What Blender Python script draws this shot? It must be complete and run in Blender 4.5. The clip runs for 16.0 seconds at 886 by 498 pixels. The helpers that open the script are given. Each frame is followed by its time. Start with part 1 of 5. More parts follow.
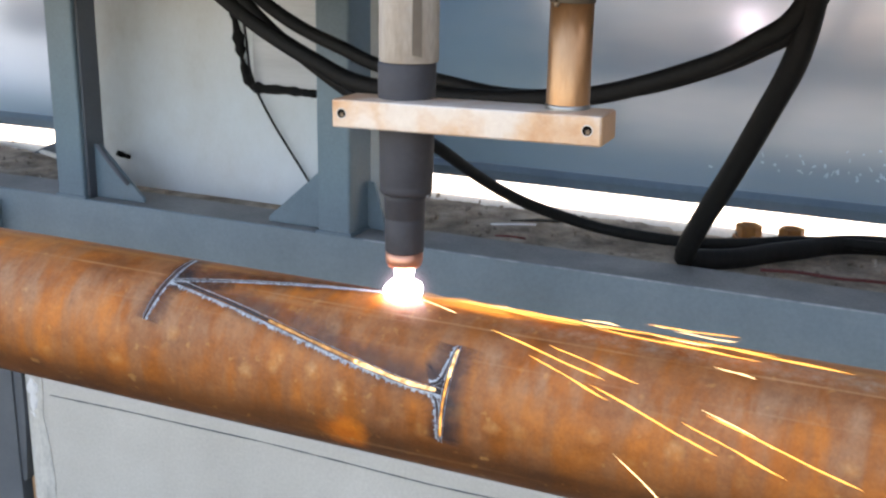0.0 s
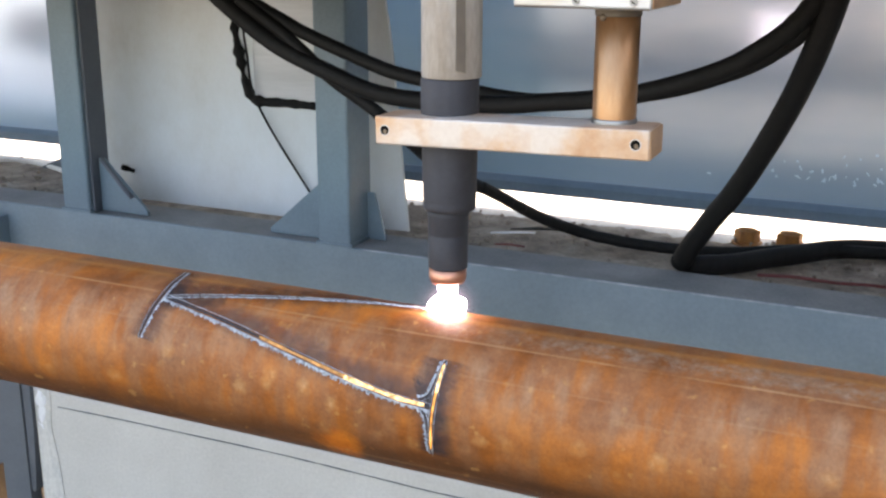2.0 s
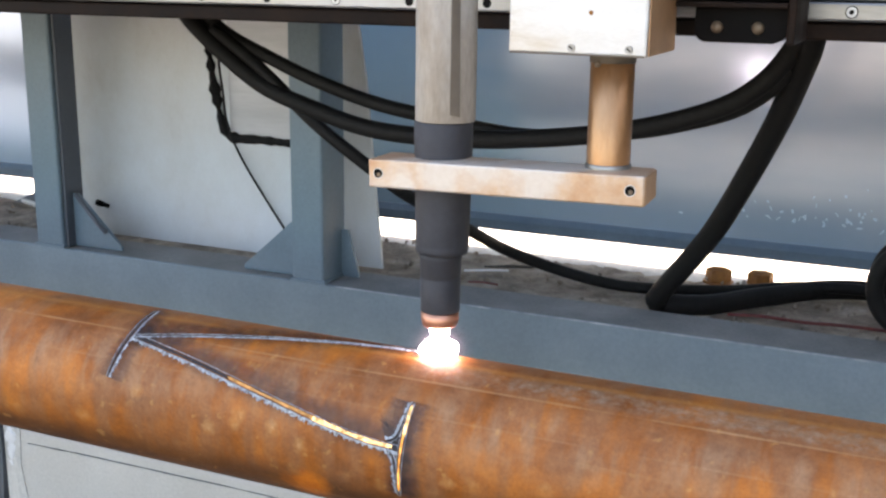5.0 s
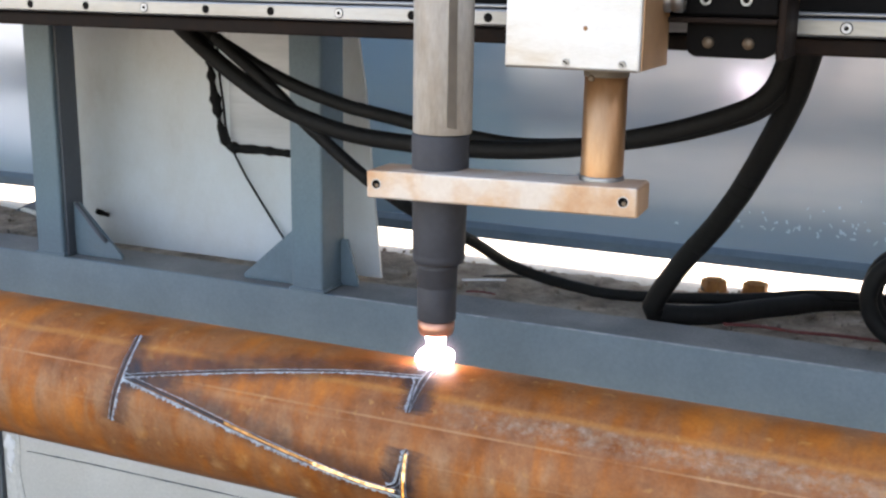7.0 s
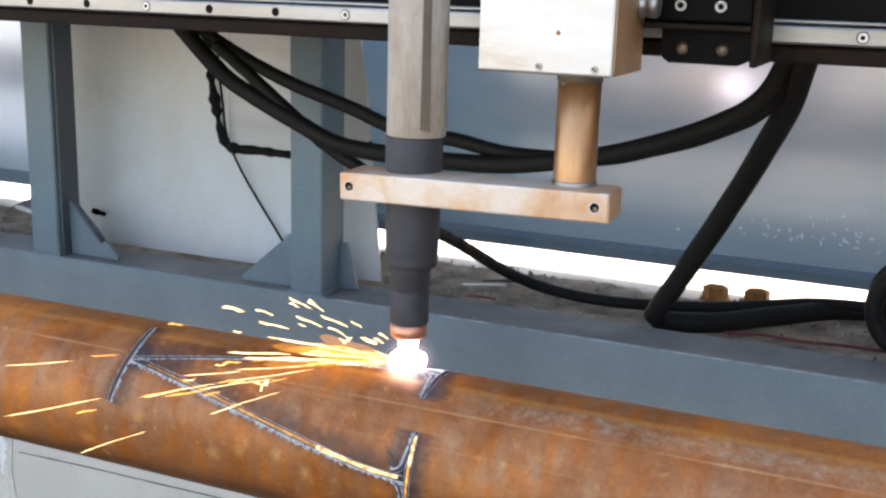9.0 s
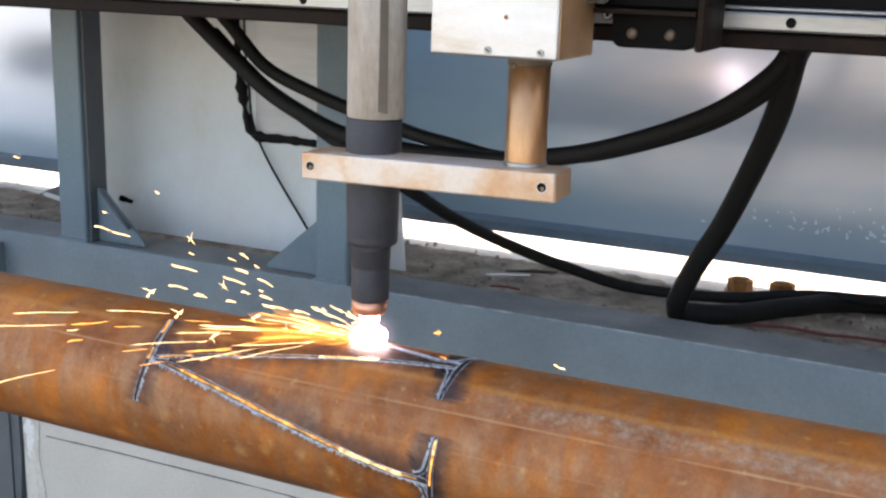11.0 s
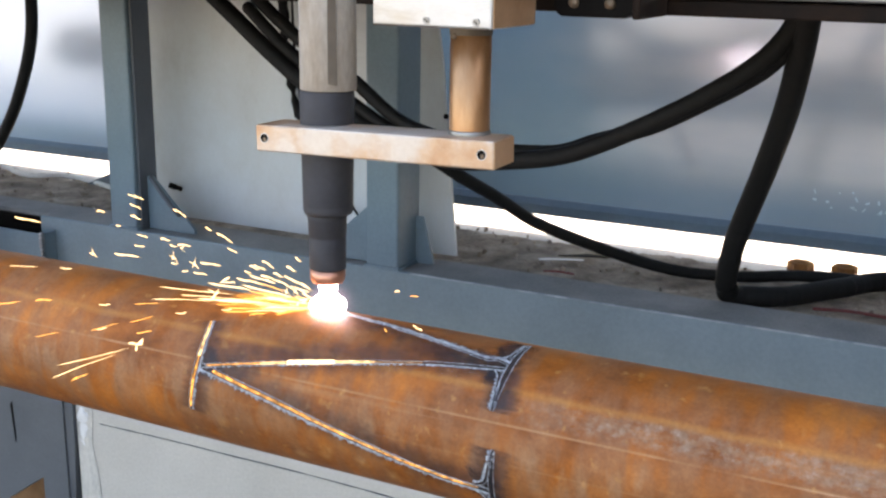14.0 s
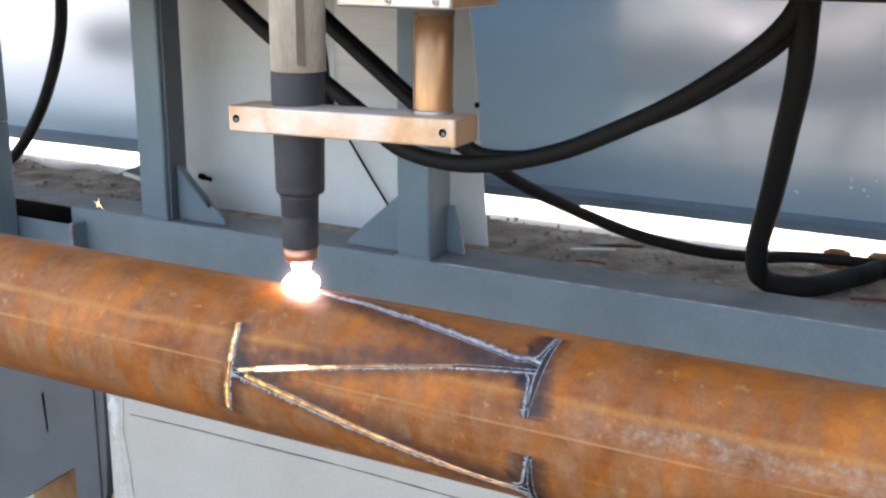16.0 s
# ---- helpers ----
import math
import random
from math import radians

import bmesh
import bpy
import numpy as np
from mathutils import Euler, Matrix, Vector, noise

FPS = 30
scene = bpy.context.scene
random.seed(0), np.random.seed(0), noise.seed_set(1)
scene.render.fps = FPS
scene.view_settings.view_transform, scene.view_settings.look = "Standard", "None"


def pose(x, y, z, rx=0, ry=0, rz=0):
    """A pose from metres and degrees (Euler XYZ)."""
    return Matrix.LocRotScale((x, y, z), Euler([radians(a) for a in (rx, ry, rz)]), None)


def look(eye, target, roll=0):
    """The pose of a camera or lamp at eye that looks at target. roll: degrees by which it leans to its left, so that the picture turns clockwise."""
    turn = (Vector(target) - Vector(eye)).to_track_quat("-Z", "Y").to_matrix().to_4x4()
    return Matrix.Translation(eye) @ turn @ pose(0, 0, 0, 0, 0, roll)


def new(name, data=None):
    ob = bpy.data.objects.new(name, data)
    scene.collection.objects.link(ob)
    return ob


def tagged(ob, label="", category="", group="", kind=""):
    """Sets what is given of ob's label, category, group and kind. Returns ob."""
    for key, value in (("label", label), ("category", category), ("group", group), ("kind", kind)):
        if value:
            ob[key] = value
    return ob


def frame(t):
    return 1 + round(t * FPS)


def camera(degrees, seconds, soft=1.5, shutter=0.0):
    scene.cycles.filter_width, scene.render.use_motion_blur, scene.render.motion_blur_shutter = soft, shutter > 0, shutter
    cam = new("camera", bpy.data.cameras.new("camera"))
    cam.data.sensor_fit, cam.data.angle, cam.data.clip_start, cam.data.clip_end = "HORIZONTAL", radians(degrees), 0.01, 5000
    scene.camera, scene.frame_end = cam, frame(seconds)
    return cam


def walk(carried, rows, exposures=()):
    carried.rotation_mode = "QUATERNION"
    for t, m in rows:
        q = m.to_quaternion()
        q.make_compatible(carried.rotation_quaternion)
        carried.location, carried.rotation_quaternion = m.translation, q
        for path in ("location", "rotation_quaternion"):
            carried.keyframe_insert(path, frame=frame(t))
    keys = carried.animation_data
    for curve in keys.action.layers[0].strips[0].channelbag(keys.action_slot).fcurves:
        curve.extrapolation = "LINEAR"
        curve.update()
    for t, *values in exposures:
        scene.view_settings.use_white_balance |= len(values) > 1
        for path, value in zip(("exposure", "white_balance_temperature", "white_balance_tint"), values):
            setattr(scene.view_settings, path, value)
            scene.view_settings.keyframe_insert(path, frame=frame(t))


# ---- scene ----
cam = camera(43.64, 16.0, soft=2.4)
CAMERA_ROWS = [
    (0.0, pose(0.4206, -0.9510, 1.4474, 73.639, -0.953, 24.321)),
    (0.5, pose(0.4330, -0.9567, 1.4462, 73.713, -0.746, 24.576)),
    (1.0, pose(0.4436, -0.9578, 1.4486, 73.827, -0.428, 24.774)),
    (1.5, pose(0.4502, -0.9558, 1.4496, 73.980, -0.143, 24.899)),
    (2.0, pose(0.4510, -0.9554, 1.4515, 74.129, -0.097, 24.887)),
    (2.5, pose(0.4523, -0.9556, 1.4522, 74.374, -0.077, 24.810)),
    (3.0, pose(0.4543, -0.9551, 1.4537, 74.664, -0.114, 24.627)),
    (3.5, pose(0.4538, -0.9521, 1.4560, 74.960, -0.377, 24.439)),
    (4.0, pose(0.4535, -0.9469, 1.4575, 75.273, -0.535, 24.270)),
    (4.5, pose(0.4553, -0.9439, 1.4584, 75.589, -0.679, 24.114)),
    (5.0, pose(0.4623, -0.9558, 1.4596, 75.884, -0.688, 23.951)),
    (7.5, pose(0.4601, -0.9745, 1.4657, 76.391, -1.131, 23.484)),
    (8.0, pose(0.4436, -0.9644, 1.4664, 76.411, -1.447, 23.241)),
    (8.5, pose(0.4389, -0.9628, 1.4689, 76.361, -1.574, 23.217)),
    (11.0, pose(0.4395, -0.9682, 1.4649, 75.878, -1.852, 24.656)),
    (11.5, pose(0.4423, -0.9728, 1.4654, 75.664, -1.795, 25.059)),
    (12.0, pose(0.4457, -0.9780, 1.4661, 75.447, -1.629, 25.482)),
    (12.5, pose(0.4425, -0.9660, 1.4610, 75.453, -1.499, 25.833)),
    (13.0, pose(0.4333, -0.9613, 1.4578, 75.428, -1.246, 26.102)),
    (13.5, pose(0.4235, -0.9585, 1.4565, 75.362, -1.116, 26.318)),
    (14.0, pose(0.4173, -0.9505, 1.4545, 75.157, -0.846, 26.770)),
    (14.5, pose(0.4138, -0.9404, 1.4496, 74.919, -0.552, 27.298)),
    (15.0, pose(0.4117, -0.9329, 1.4410, 74.569, -0.333, 27.862)),
    (15.5, pose(0.4071, -0.9359, 1.4419, 74.370, -0.255, 27.955)),
    (16.0, pose(0.4023, -0.9465, 1.4452, 74.801, -0.446, 27.948)),
]
walk(cam, CAMERA_ROWS, [(0.0, 2.86), (3.0, 2.94), (5.0, 2.86), (8.0, 2.85), (11.0, 2.77), (13.0, 2.75), (14.5, 2.82), (15.4, 2.86), (16.0, 2.96)])

PIPE_TURN = [(0.0, 0.0), (0.5, -3.5), (1.0, -5.9), (1.5, -6.4), (2.0, -5.5), (2.5, -4.7), (3.0, -2.9), (3.5, 1.1), (4.0, 5.0), (4.5, 5.8), (5.0, -6.6), (5.2, -9.0), (5.7, 18.0), (6.1, 22.0), (6.75, -44.0), (7.05, -30.0), (7.3, -23.4), (7.5, -22.7), (8.0, -14.8), (8.5, -14.0), (11.0, -26.6), (11.5, -30.1), (12.0, -33.8), (12.5, -35.4), (13.0, -38.6), (13.5, -41.5), (14.0, -43.0), (14.5, -44.5), (15.0, -48.0), (15.5, -51.4), (16.0, -54.7)]
TORCH_X = [(0.0, -0.0464), (0.5, -0.0283), (1.0, -0.0074), (1.5, 0.0065), (2.0, 0.0134), (2.5, 0.0281), (3.0, 0.0336), (3.5, 0.0344), (4.0, 0.0371), (4.5, 0.0383), (5.0, 0.0386), (7.5, 0.0272), (8.0, 0.0168), (8.5, 0.0069), (11.0, -0.0771), (11.5, -0.1018), (12.0, -0.1211), (12.5, -0.1420), (13.0, -0.1600), (13.5, -0.1800), (14.0, -0.1949), (14.5, -0.2096), (15.0, -0.2382), (15.5, -0.2569), (16.0, -0.2730)]
PIPE_R, PIPE_Z = 0.084, 1.0
TORCH_Y, CUT_ANGLE = 0.008, 97.0


def between(rows, t):
    """Linear reading of a (time, value) table."""
    return float(np.interp(t, [r[0] for r in rows], [r[1] for r in rows]))


# ---- world, sun, exposure ----
SUN_ELEVATION, SUN_TURN = 52.0, 20.0
world = bpy.data.worlds.new("world")
scene.world = world
world.use_nodes = True
sky = world.node_tree.nodes.new("ShaderNodeTexSky")
sky.sky_type, sky.sun_disc = "NISHITA", False
sky.sun_elevation, sky.sun_rotation = radians(SUN_ELEVATION), radians(SUN_TURN)
sky.air_density, sky.dust_density = 1.0, 2.0
back = world.node_tree.nodes["Background"]
back.inputs["Strength"].default_value = 0.13
world.node_tree.links.new(sky.outputs[0], back.inputs["Color"])
sun = new("sun", bpy.data.lights.new("sun", "SUN"))
sun.data.energy, sun.data.angle, sun.data.color = 4.0, radians(0.6), (1.0, 0.95, 0.88)
toward = Vector((math.sin(radians(SUN_TURN)) * math.cos(radians(SUN_ELEVATION)), math.cos(radians(SUN_TURN)) * math.cos(radians(SUN_ELEVATION)), math.sin(radians(SUN_ELEVATION))))
sun.matrix_world = look(toward * 20, (0, 0, 0))
scene.view_settings.exposure = 2.6
scene.view_settings.use_white_balance = True
scene.view_settings.white_balance_temperature, scene.view_settings.white_balance_tint = 8150, 17


# ---- materials ----
def material(name, stops, scale=8.0, rough=(0.5, 0.7), metal=0.0, bump=0.1, fine=120.0, stretch=(1, 1, 1), grain=0.15, detail=8.0, spec=0.5):
    """Noise-mixed colours at two scales, with varied gloss and fine relief."""
    m = bpy.data.materials.new(name)
    m.use_nodes = True
    nt, bsdf = m.node_tree, m.node_tree.nodes["Principled BSDF"]
    nodes, link = nt.nodes, nt.links.new
    coords, mapping = nodes.new("ShaderNodeTexCoord"), nodes.new("ShaderNodeMapping")
    mapping.inputs["Scale"].default_value = stretch
    link(coords.outputs["Object"], mapping.inputs["Vector"])
    big, small = nodes.new("ShaderNodeTexNoise"), nodes.new("ShaderNodeTexNoise")
    for n, s, d in ((big, scale, detail), (small, fine, 4.0)):
        n.inputs["Scale"].default_value, n.inputs["Detail"].default_value, n.inputs["Roughness"].default_value = s, d, 0.6
        link(mapping.outputs[0], n.inputs["Vector"])
    ramp = nodes.new("ShaderNodeValToRGB")
    while len(ramp.color_ramp.elements) < len(stops):
        ramp.color_ramp.elements.new(0.5)
    for e, (at, colour) in zip(ramp.color_ramp.elements, stops):
        e.position, e.color = at, (*colour, 1)
    link(big.outputs["Fac"], ramp.inputs["Fac"])
    mix = nodes.new("ShaderNodeMixRGB")
    mix.blend_type = "OVERLAY"
    mix.inputs["Fac"].default_value = grain
    link(ramp.outputs["Color"], mix.inputs["Color1"])
    link(small.outputs["Fac"], mix.inputs["Color2"])
    link(mix.outputs["Color"], bsdf.inputs["Base Color"])
    rr = nodes.new("ShaderNodeMapRange")
    rr.inputs["From Min"].default_value, rr.inputs["From Max"].default_value = 0.3, 0.7
    rr.inputs["To Min"].default_value, rr.inputs["To Max"].default_value = rough
    link(big.outputs["Fac"], rr.inputs["Value"])
    link(rr.outputs[0], bsdf.inputs["Roughness"])
    bsdf.inputs["Metallic"].default_value = metal
    bp = nodes.new("ShaderNodeBump")
    bp.inputs["Strength"].default_value, bp.inputs["Distance"].default_value = bump, 0.002
    link(small.outputs["Fac"], bp.inputs["Height"])
    link(bp.outputs[0], bsdf.inputs["Normal"])
    bsdf.inputs["Specular IOR Level"].default_value = spec
    return m


def glow(name, colour, strength, alpha=1.0, mottle=0.0):
    """A surface that gives off light, see-through where alpha is below one, in cooler and hotter specks where mottled."""
    m = bpy.data.materials.new(name)
    m.use_nodes = True
    nodes, link = m.node_tree.nodes, m.node_tree.links.new
    nodes.remove(nodes["Principled BSDF"])
    em, out = nodes.new("ShaderNodeEmission"), nodes["Material Output"]
    em.inputs["Color"].default_value, em.inputs["Strength"].default_value = (*colour, 1), strength
    if mottle:
        coords, specks, range_of = nodes.new("ShaderNodeTexCoord"), nodes.new("ShaderNodeTexNoise"), nodes.new("ShaderNodeMapRange")
        specks.inputs["Scale"].default_value, specks.inputs["Detail"].default_value = 160, 4
        link(coords.outputs["Object"], specks.inputs["Vector"])
        link(specks.outputs["Fac"], range_of.inputs["Value"])
        range_of.inputs["From Min"].default_value, range_of.inputs["From Max"].default_value = 0.34, 0.66
        range_of.inputs["To Min"].default_value, range_of.inputs["To Max"].default_value = strength * (1 - mottle), strength * (1 + mottle)
        link(range_of.outputs[0], em.inputs["Strength"])
    if alpha < 1:
        clear, mix = nodes.new("ShaderNodeBsdfTransparent"), nodes.new("ShaderNodeMixShader")
        mix.inputs["Fac"].default_value = alpha
        link(clear.outputs[0], mix.inputs[1])
        link(em.outputs[0], mix.inputs[2])
        link(mix.outputs[0], out.inputs["Surface"])
    else:
        link(em.outputs[0], out.inputs["Surface"])
    return m


GREY_PAINT = material("grey_blue_paint", [(0.3, (0.112, 0.168, 0.198)), (0.55, (0.146, 0.208, 0.236)), (0.75, (0.185, 0.245, 0.268))], 5, (0.42, 0.6), 0, 0.12, 160)
BED_PAINT = material("grey_bed_paint", [(0.3, (0.150, 0.205, 0.225)), (0.55, (0.190, 0.254, 0.275)), (0.75, (0.232, 0.290, 0.308))], 5, (0.42, 0.6), 0, 0.12, 160)
DUSTY_PAINT = material("dusty_grey_paint", [(0.3, (0.15, 0.155, 0.155)), (0.5, (0.21, 0.21, 0.205)), (0.7, (0.28, 0.275, 0.265))], 9, (0.7, 0.9), 0, 0.25, 200, grain=0.35)
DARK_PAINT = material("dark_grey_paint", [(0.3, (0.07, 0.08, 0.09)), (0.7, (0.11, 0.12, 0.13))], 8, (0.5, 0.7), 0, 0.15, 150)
WHITE_PAINT = material("dirty_white_paint", [(0.24, (0.44, 0.42, 0.38)), (0.40, (0.55, 0.56, 0.54)), (0.55, (0.60, 0.63, 0.63)), (0.75, (0.66, 0.69, 0.69))], 3.4, (0.45, 0.65), 0, 0.06, 130, (1.2, 1, 0.8), grain=0.08)
PATCH_GREY = material("streaked_grey_sheet", [(0.3, (0.33, 0.34, 0.34)), (0.55, (0.42, 0.43, 0.43)), (0.75, (0.50, 0.51, 0.51))], 6, (0.35, 0.5), 0.2, 0.05, 130, (0.25, 1, 3), grain=0.1)
WHITE_WALL = material("white_plaster", [(0.25, (0.40, 0.38, 0.337)), (0.6, (0.50, 0.48, 0.434)), (0.85, (0.58, 0.56, 0.513))], 4, (0.6, 0.8), 0, 0.25, 180, grain=0.2)
FILLER = material("white_filler", [(0.3, (0.58, 0.58, 0.57)), (0.7, (0.74, 0.74, 0.73))], 20, (0.6, 0.8), 0, 0.3, 180)
SMEAR = material("grey_rubbed_plaster", [(0.32, (0.20, 0.195, 0.185)), (0.5, (0.40, 0.39, 0.36)), (0.62, (0.53, 0.51, 0.46))], 11, (0.7, 0.85), 0, 0.3, 160, (1.6, 1, 0.6), grain=0.3)
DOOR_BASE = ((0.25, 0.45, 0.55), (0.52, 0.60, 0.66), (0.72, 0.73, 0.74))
DOOR_RAIL = material("blue_grey_rail", [(0.3, (0.07, 0.115, 0.15)), (0.7, (0.11, 0.16, 0.195))], 6, (0.35, 0.5), 0.2, 0.08, 120)
YARD = material("dark_yard_concrete", [(0.25, (0.07, 0.067, 0.063)), (0.7, (0.12, 0.115, 0.108))], 0.8, (0.8, 0.95), 0, 0.4, 40, grain=0.3)
SCUFF = material("pale_blue_scuff", [(0.3, (0.36, 0.48, 0.58)), (0.7, (0.50, 0.60, 0.66))], 30, (0.5, 0.7), 0.2, 0.2, 200)
PALE_EDGE = material("worn_edge_highlight", [(0.40, (0.19, 0.235, 0.25)), (0.62, (0.42, 0.46, 0.47))], 30, (0.5, 0.7), 0, 0.3, 200)
DIRT = material("dry_dirt", [(0.28, (0.08, 0.058, 0.042)), (0.48, (0.23, 0.185, 0.145)), (0.72, (0.42, 0.365, 0.30))], 14, (0.85, 0.98), 0, 0.9, 140, grain=0.5)
PALE_REFLECTOR = material("pale_reflector", [(0.25, (0.24, 0.25, 0.26)), (0.7, (0.34, 0.35, 0.36))], 1.5, (0.8, 0.95), 0, 0.3, 60, grain=0.3)
CONCRETE = material("pale_concrete", [(0.25, (0.42, 0.40, 0.37)), (0.7, (0.56, 0.54, 0.50))], 4, (0.8, 0.95), 0, 0.4, 120, grain=0.3)
RUBBER = material("black_rubber", [(0.3, (0.004, 0.0038, 0.0036)), (0.7, (0.013, 0.012, 0.0105))], 14, (0.5, 0.7), 0, 0.25, 240, grain=0.3, spec=0.17)
STEEL = material("bright_steel", [(0.3, (0.21, 0.20, 0.185)), (0.5, (0.30, 0.29, 0.275)), (0.7, (0.38, 0.37, 0.355))], 12, (0.28, 0.45), 0.9, 0.06, 240, (0.3, 1, 3))
BLACK_STEEL = material("oily_black_steel", [(0.3, (0.002, 0.0018, 0.0016)), (0.7, (0.008, 0.0062, 0.0055))], 14, (0.4, 0.6), 0.0, 0.2, 160, grain=0.3, spec=0.06)
BOX_METAL = material("brushed_aluminium_box", [(0.27, (0.44, 0.36, 0.27)), (0.42, (0.58, 0.55, 0.51)), (0.7, (0.69, 0.68, 0.66))], 5, (0.38, 0.52), 0.55, 0.08, 220, (1, 1, 4))
CLAMP_METAL = material("tarnished_aluminium", [(0.3, (0.46, 0.21, 0.08)), (0.47, (0.56, 0.38, 0.25)), (0.60, (0.62, 0.54, 0.46))], 12, (0.32, 0.5), 0.45, 0.1, 200)
TUBE_METAL = material("sooty_steel_tube", [(0.3, (0.24, 0.095, 0.030)), (0.5, (0.40, 0.195, 0.085)), (0.75, (0.55, 0.35, 0.205))], 9, (0.25, 0.42), 0.7, 0.06, 160, (1.5, 1.5, 0.5))
SLEEVE = material("worn_fibre_sleeve", [(0.27, (0.24, 0.175, 0.12)), (0.46, (0.36, 0.295, 0.23)), (0.75, (0.47, 0.42, 0.36))], 10, (0.5, 0.7), 0.1, 0.25, 150, (2, 2, 0.6), grain=0.3)
SEAM = material("brown_seam_tape", [(0.3, (0.09, 0.065, 0.045)), (0.7, (0.17, 0.13, 0.09))], 20, (0.6, 0.8), 0, 0.2, 150)
TORCH_GREY = material("dark_phenolic", [(0.3, (0.029, 0.029, 0.032)), (0.7, (0.060, 0.059, 0.064))], 12, (0.5, 0.7), 0, 0.15, 200, spec=0.3)
COPPER = material("hot_copper", [(0.3, (0.52, 0.22, 0.14)), (0.7, (0.70, 0.34, 0.22))], 20, (0.28, 0.45), 0.85, 0.1, 200)
BOLT_RUST = material("rusty_bolt", [(0.3, (0.16, 0.055, 0.012)), (0.7, (0.40, 0.16, 0.03))], 40, (0.6, 0.8), 0.2, 0.4, 300)
SEALANT = material("black_sealant", [(0.3, (0.004, 0.004, 0.0042)), (0.7, (0.014, 0.013, 0.012))], 30, (0.6, 0.8), 0, 0.6, 200, spec=0.15)
KERF = material("burnt_kerf", [(0.3, (0.010, 0.010, 0.012)), (0.7, (0.03, 0.03, 0.036))], 60, (0.5, 0.8), 0.2, 0.5, 500)
SLAG = material("grey_slag", [(0.34, (0.13, 0.14, 0.155)), (0.48, (0.36, 0.40, 0.43)), (0.64, (0.62, 0.67, 0.70))], 240, (0.45, 0.75), 0.2, 0.9, 900, grain=0.4)
BROWN_STEEL = material("oily_brown_steel", [(0.3, (0.005, 0.0034, 0.0026)), (0.7, (0.022, 0.012, 0.0075))], 18, (0.5, 0.7), 0.0, 0.25, 160, grain=0.3, spec=0.10)
DULL_BRASS = material("dull_brass", [(0.3, (0.10, 0.065, 0.04)), (0.7, (0.24, 0.17, 0.11))], 60, (0.4, 0.55), 0.4, 0.1, 300)
TAN_OXIDE = material("tan_oxide_film", [(0.3, (0.27, 0.125, 0.045)), (0.7, (0.48, 0.28, 0.15))], 14, (0.45, 0.6), 0.3, 0.1, 200)
RED_WIRE = material("red_wire", [(0.3, (0.09, 0.013, 0.010)), (0.7, (0.16, 0.026, 0.020))], 20, (0.5, 0.6), 0, 0.1)
PALE_WIRE = material("pale_wire", [(0.3, (0.55, 0.53, 0.48)), (0.7, (0.68, 0.66, 0.6))], 20, (0.5, 0.6), 0, 0.1)
BRIGHT_ROD = material("bright_zinc_rod", [(0.3, (0.72, 0.72, 0.71)), (0.7, (0.84, 0.84, 0.83))], 60, (0.3, 0.4), 0.1, 0.1)
HOT = glow("orange_cut_glow", (1.0, 0.50, 0.14), 0.24, mottle=0.8)
FLARE = glow("arc_light_yellow", (1.0, 0.68, 0.34), 0.32, mottle=0.6)
GOLD = glow("gold_cut_glow", (1.0, 0.62, 0.30), 0.10, mottle=0.5)
THROUGH = glow("jet_seen_through_cut", (1.0, 0.80, 0.52), 0.55)
HOTTER = glow("yellow_cut_glow", (1.0, 0.72, 0.40), 0.30, mottle=0.75)
SPARK = glow("spark_glow", (1.0, 0.46, 0.12), 0.45)
SPARK_WHITE = glow("spark_white_glow", (1.0, 0.74, 0.42), 0.5)
FLAME = glow("orange_flame_glow", (1.0, 0.44, 0.10), 0.34, 0.11)
ARC_CORE = glow("arc_core_glow", (0.82, 0.80, 1.0), 7.0)


BLOOM = (-0.073, -0.0745, -0.0388)


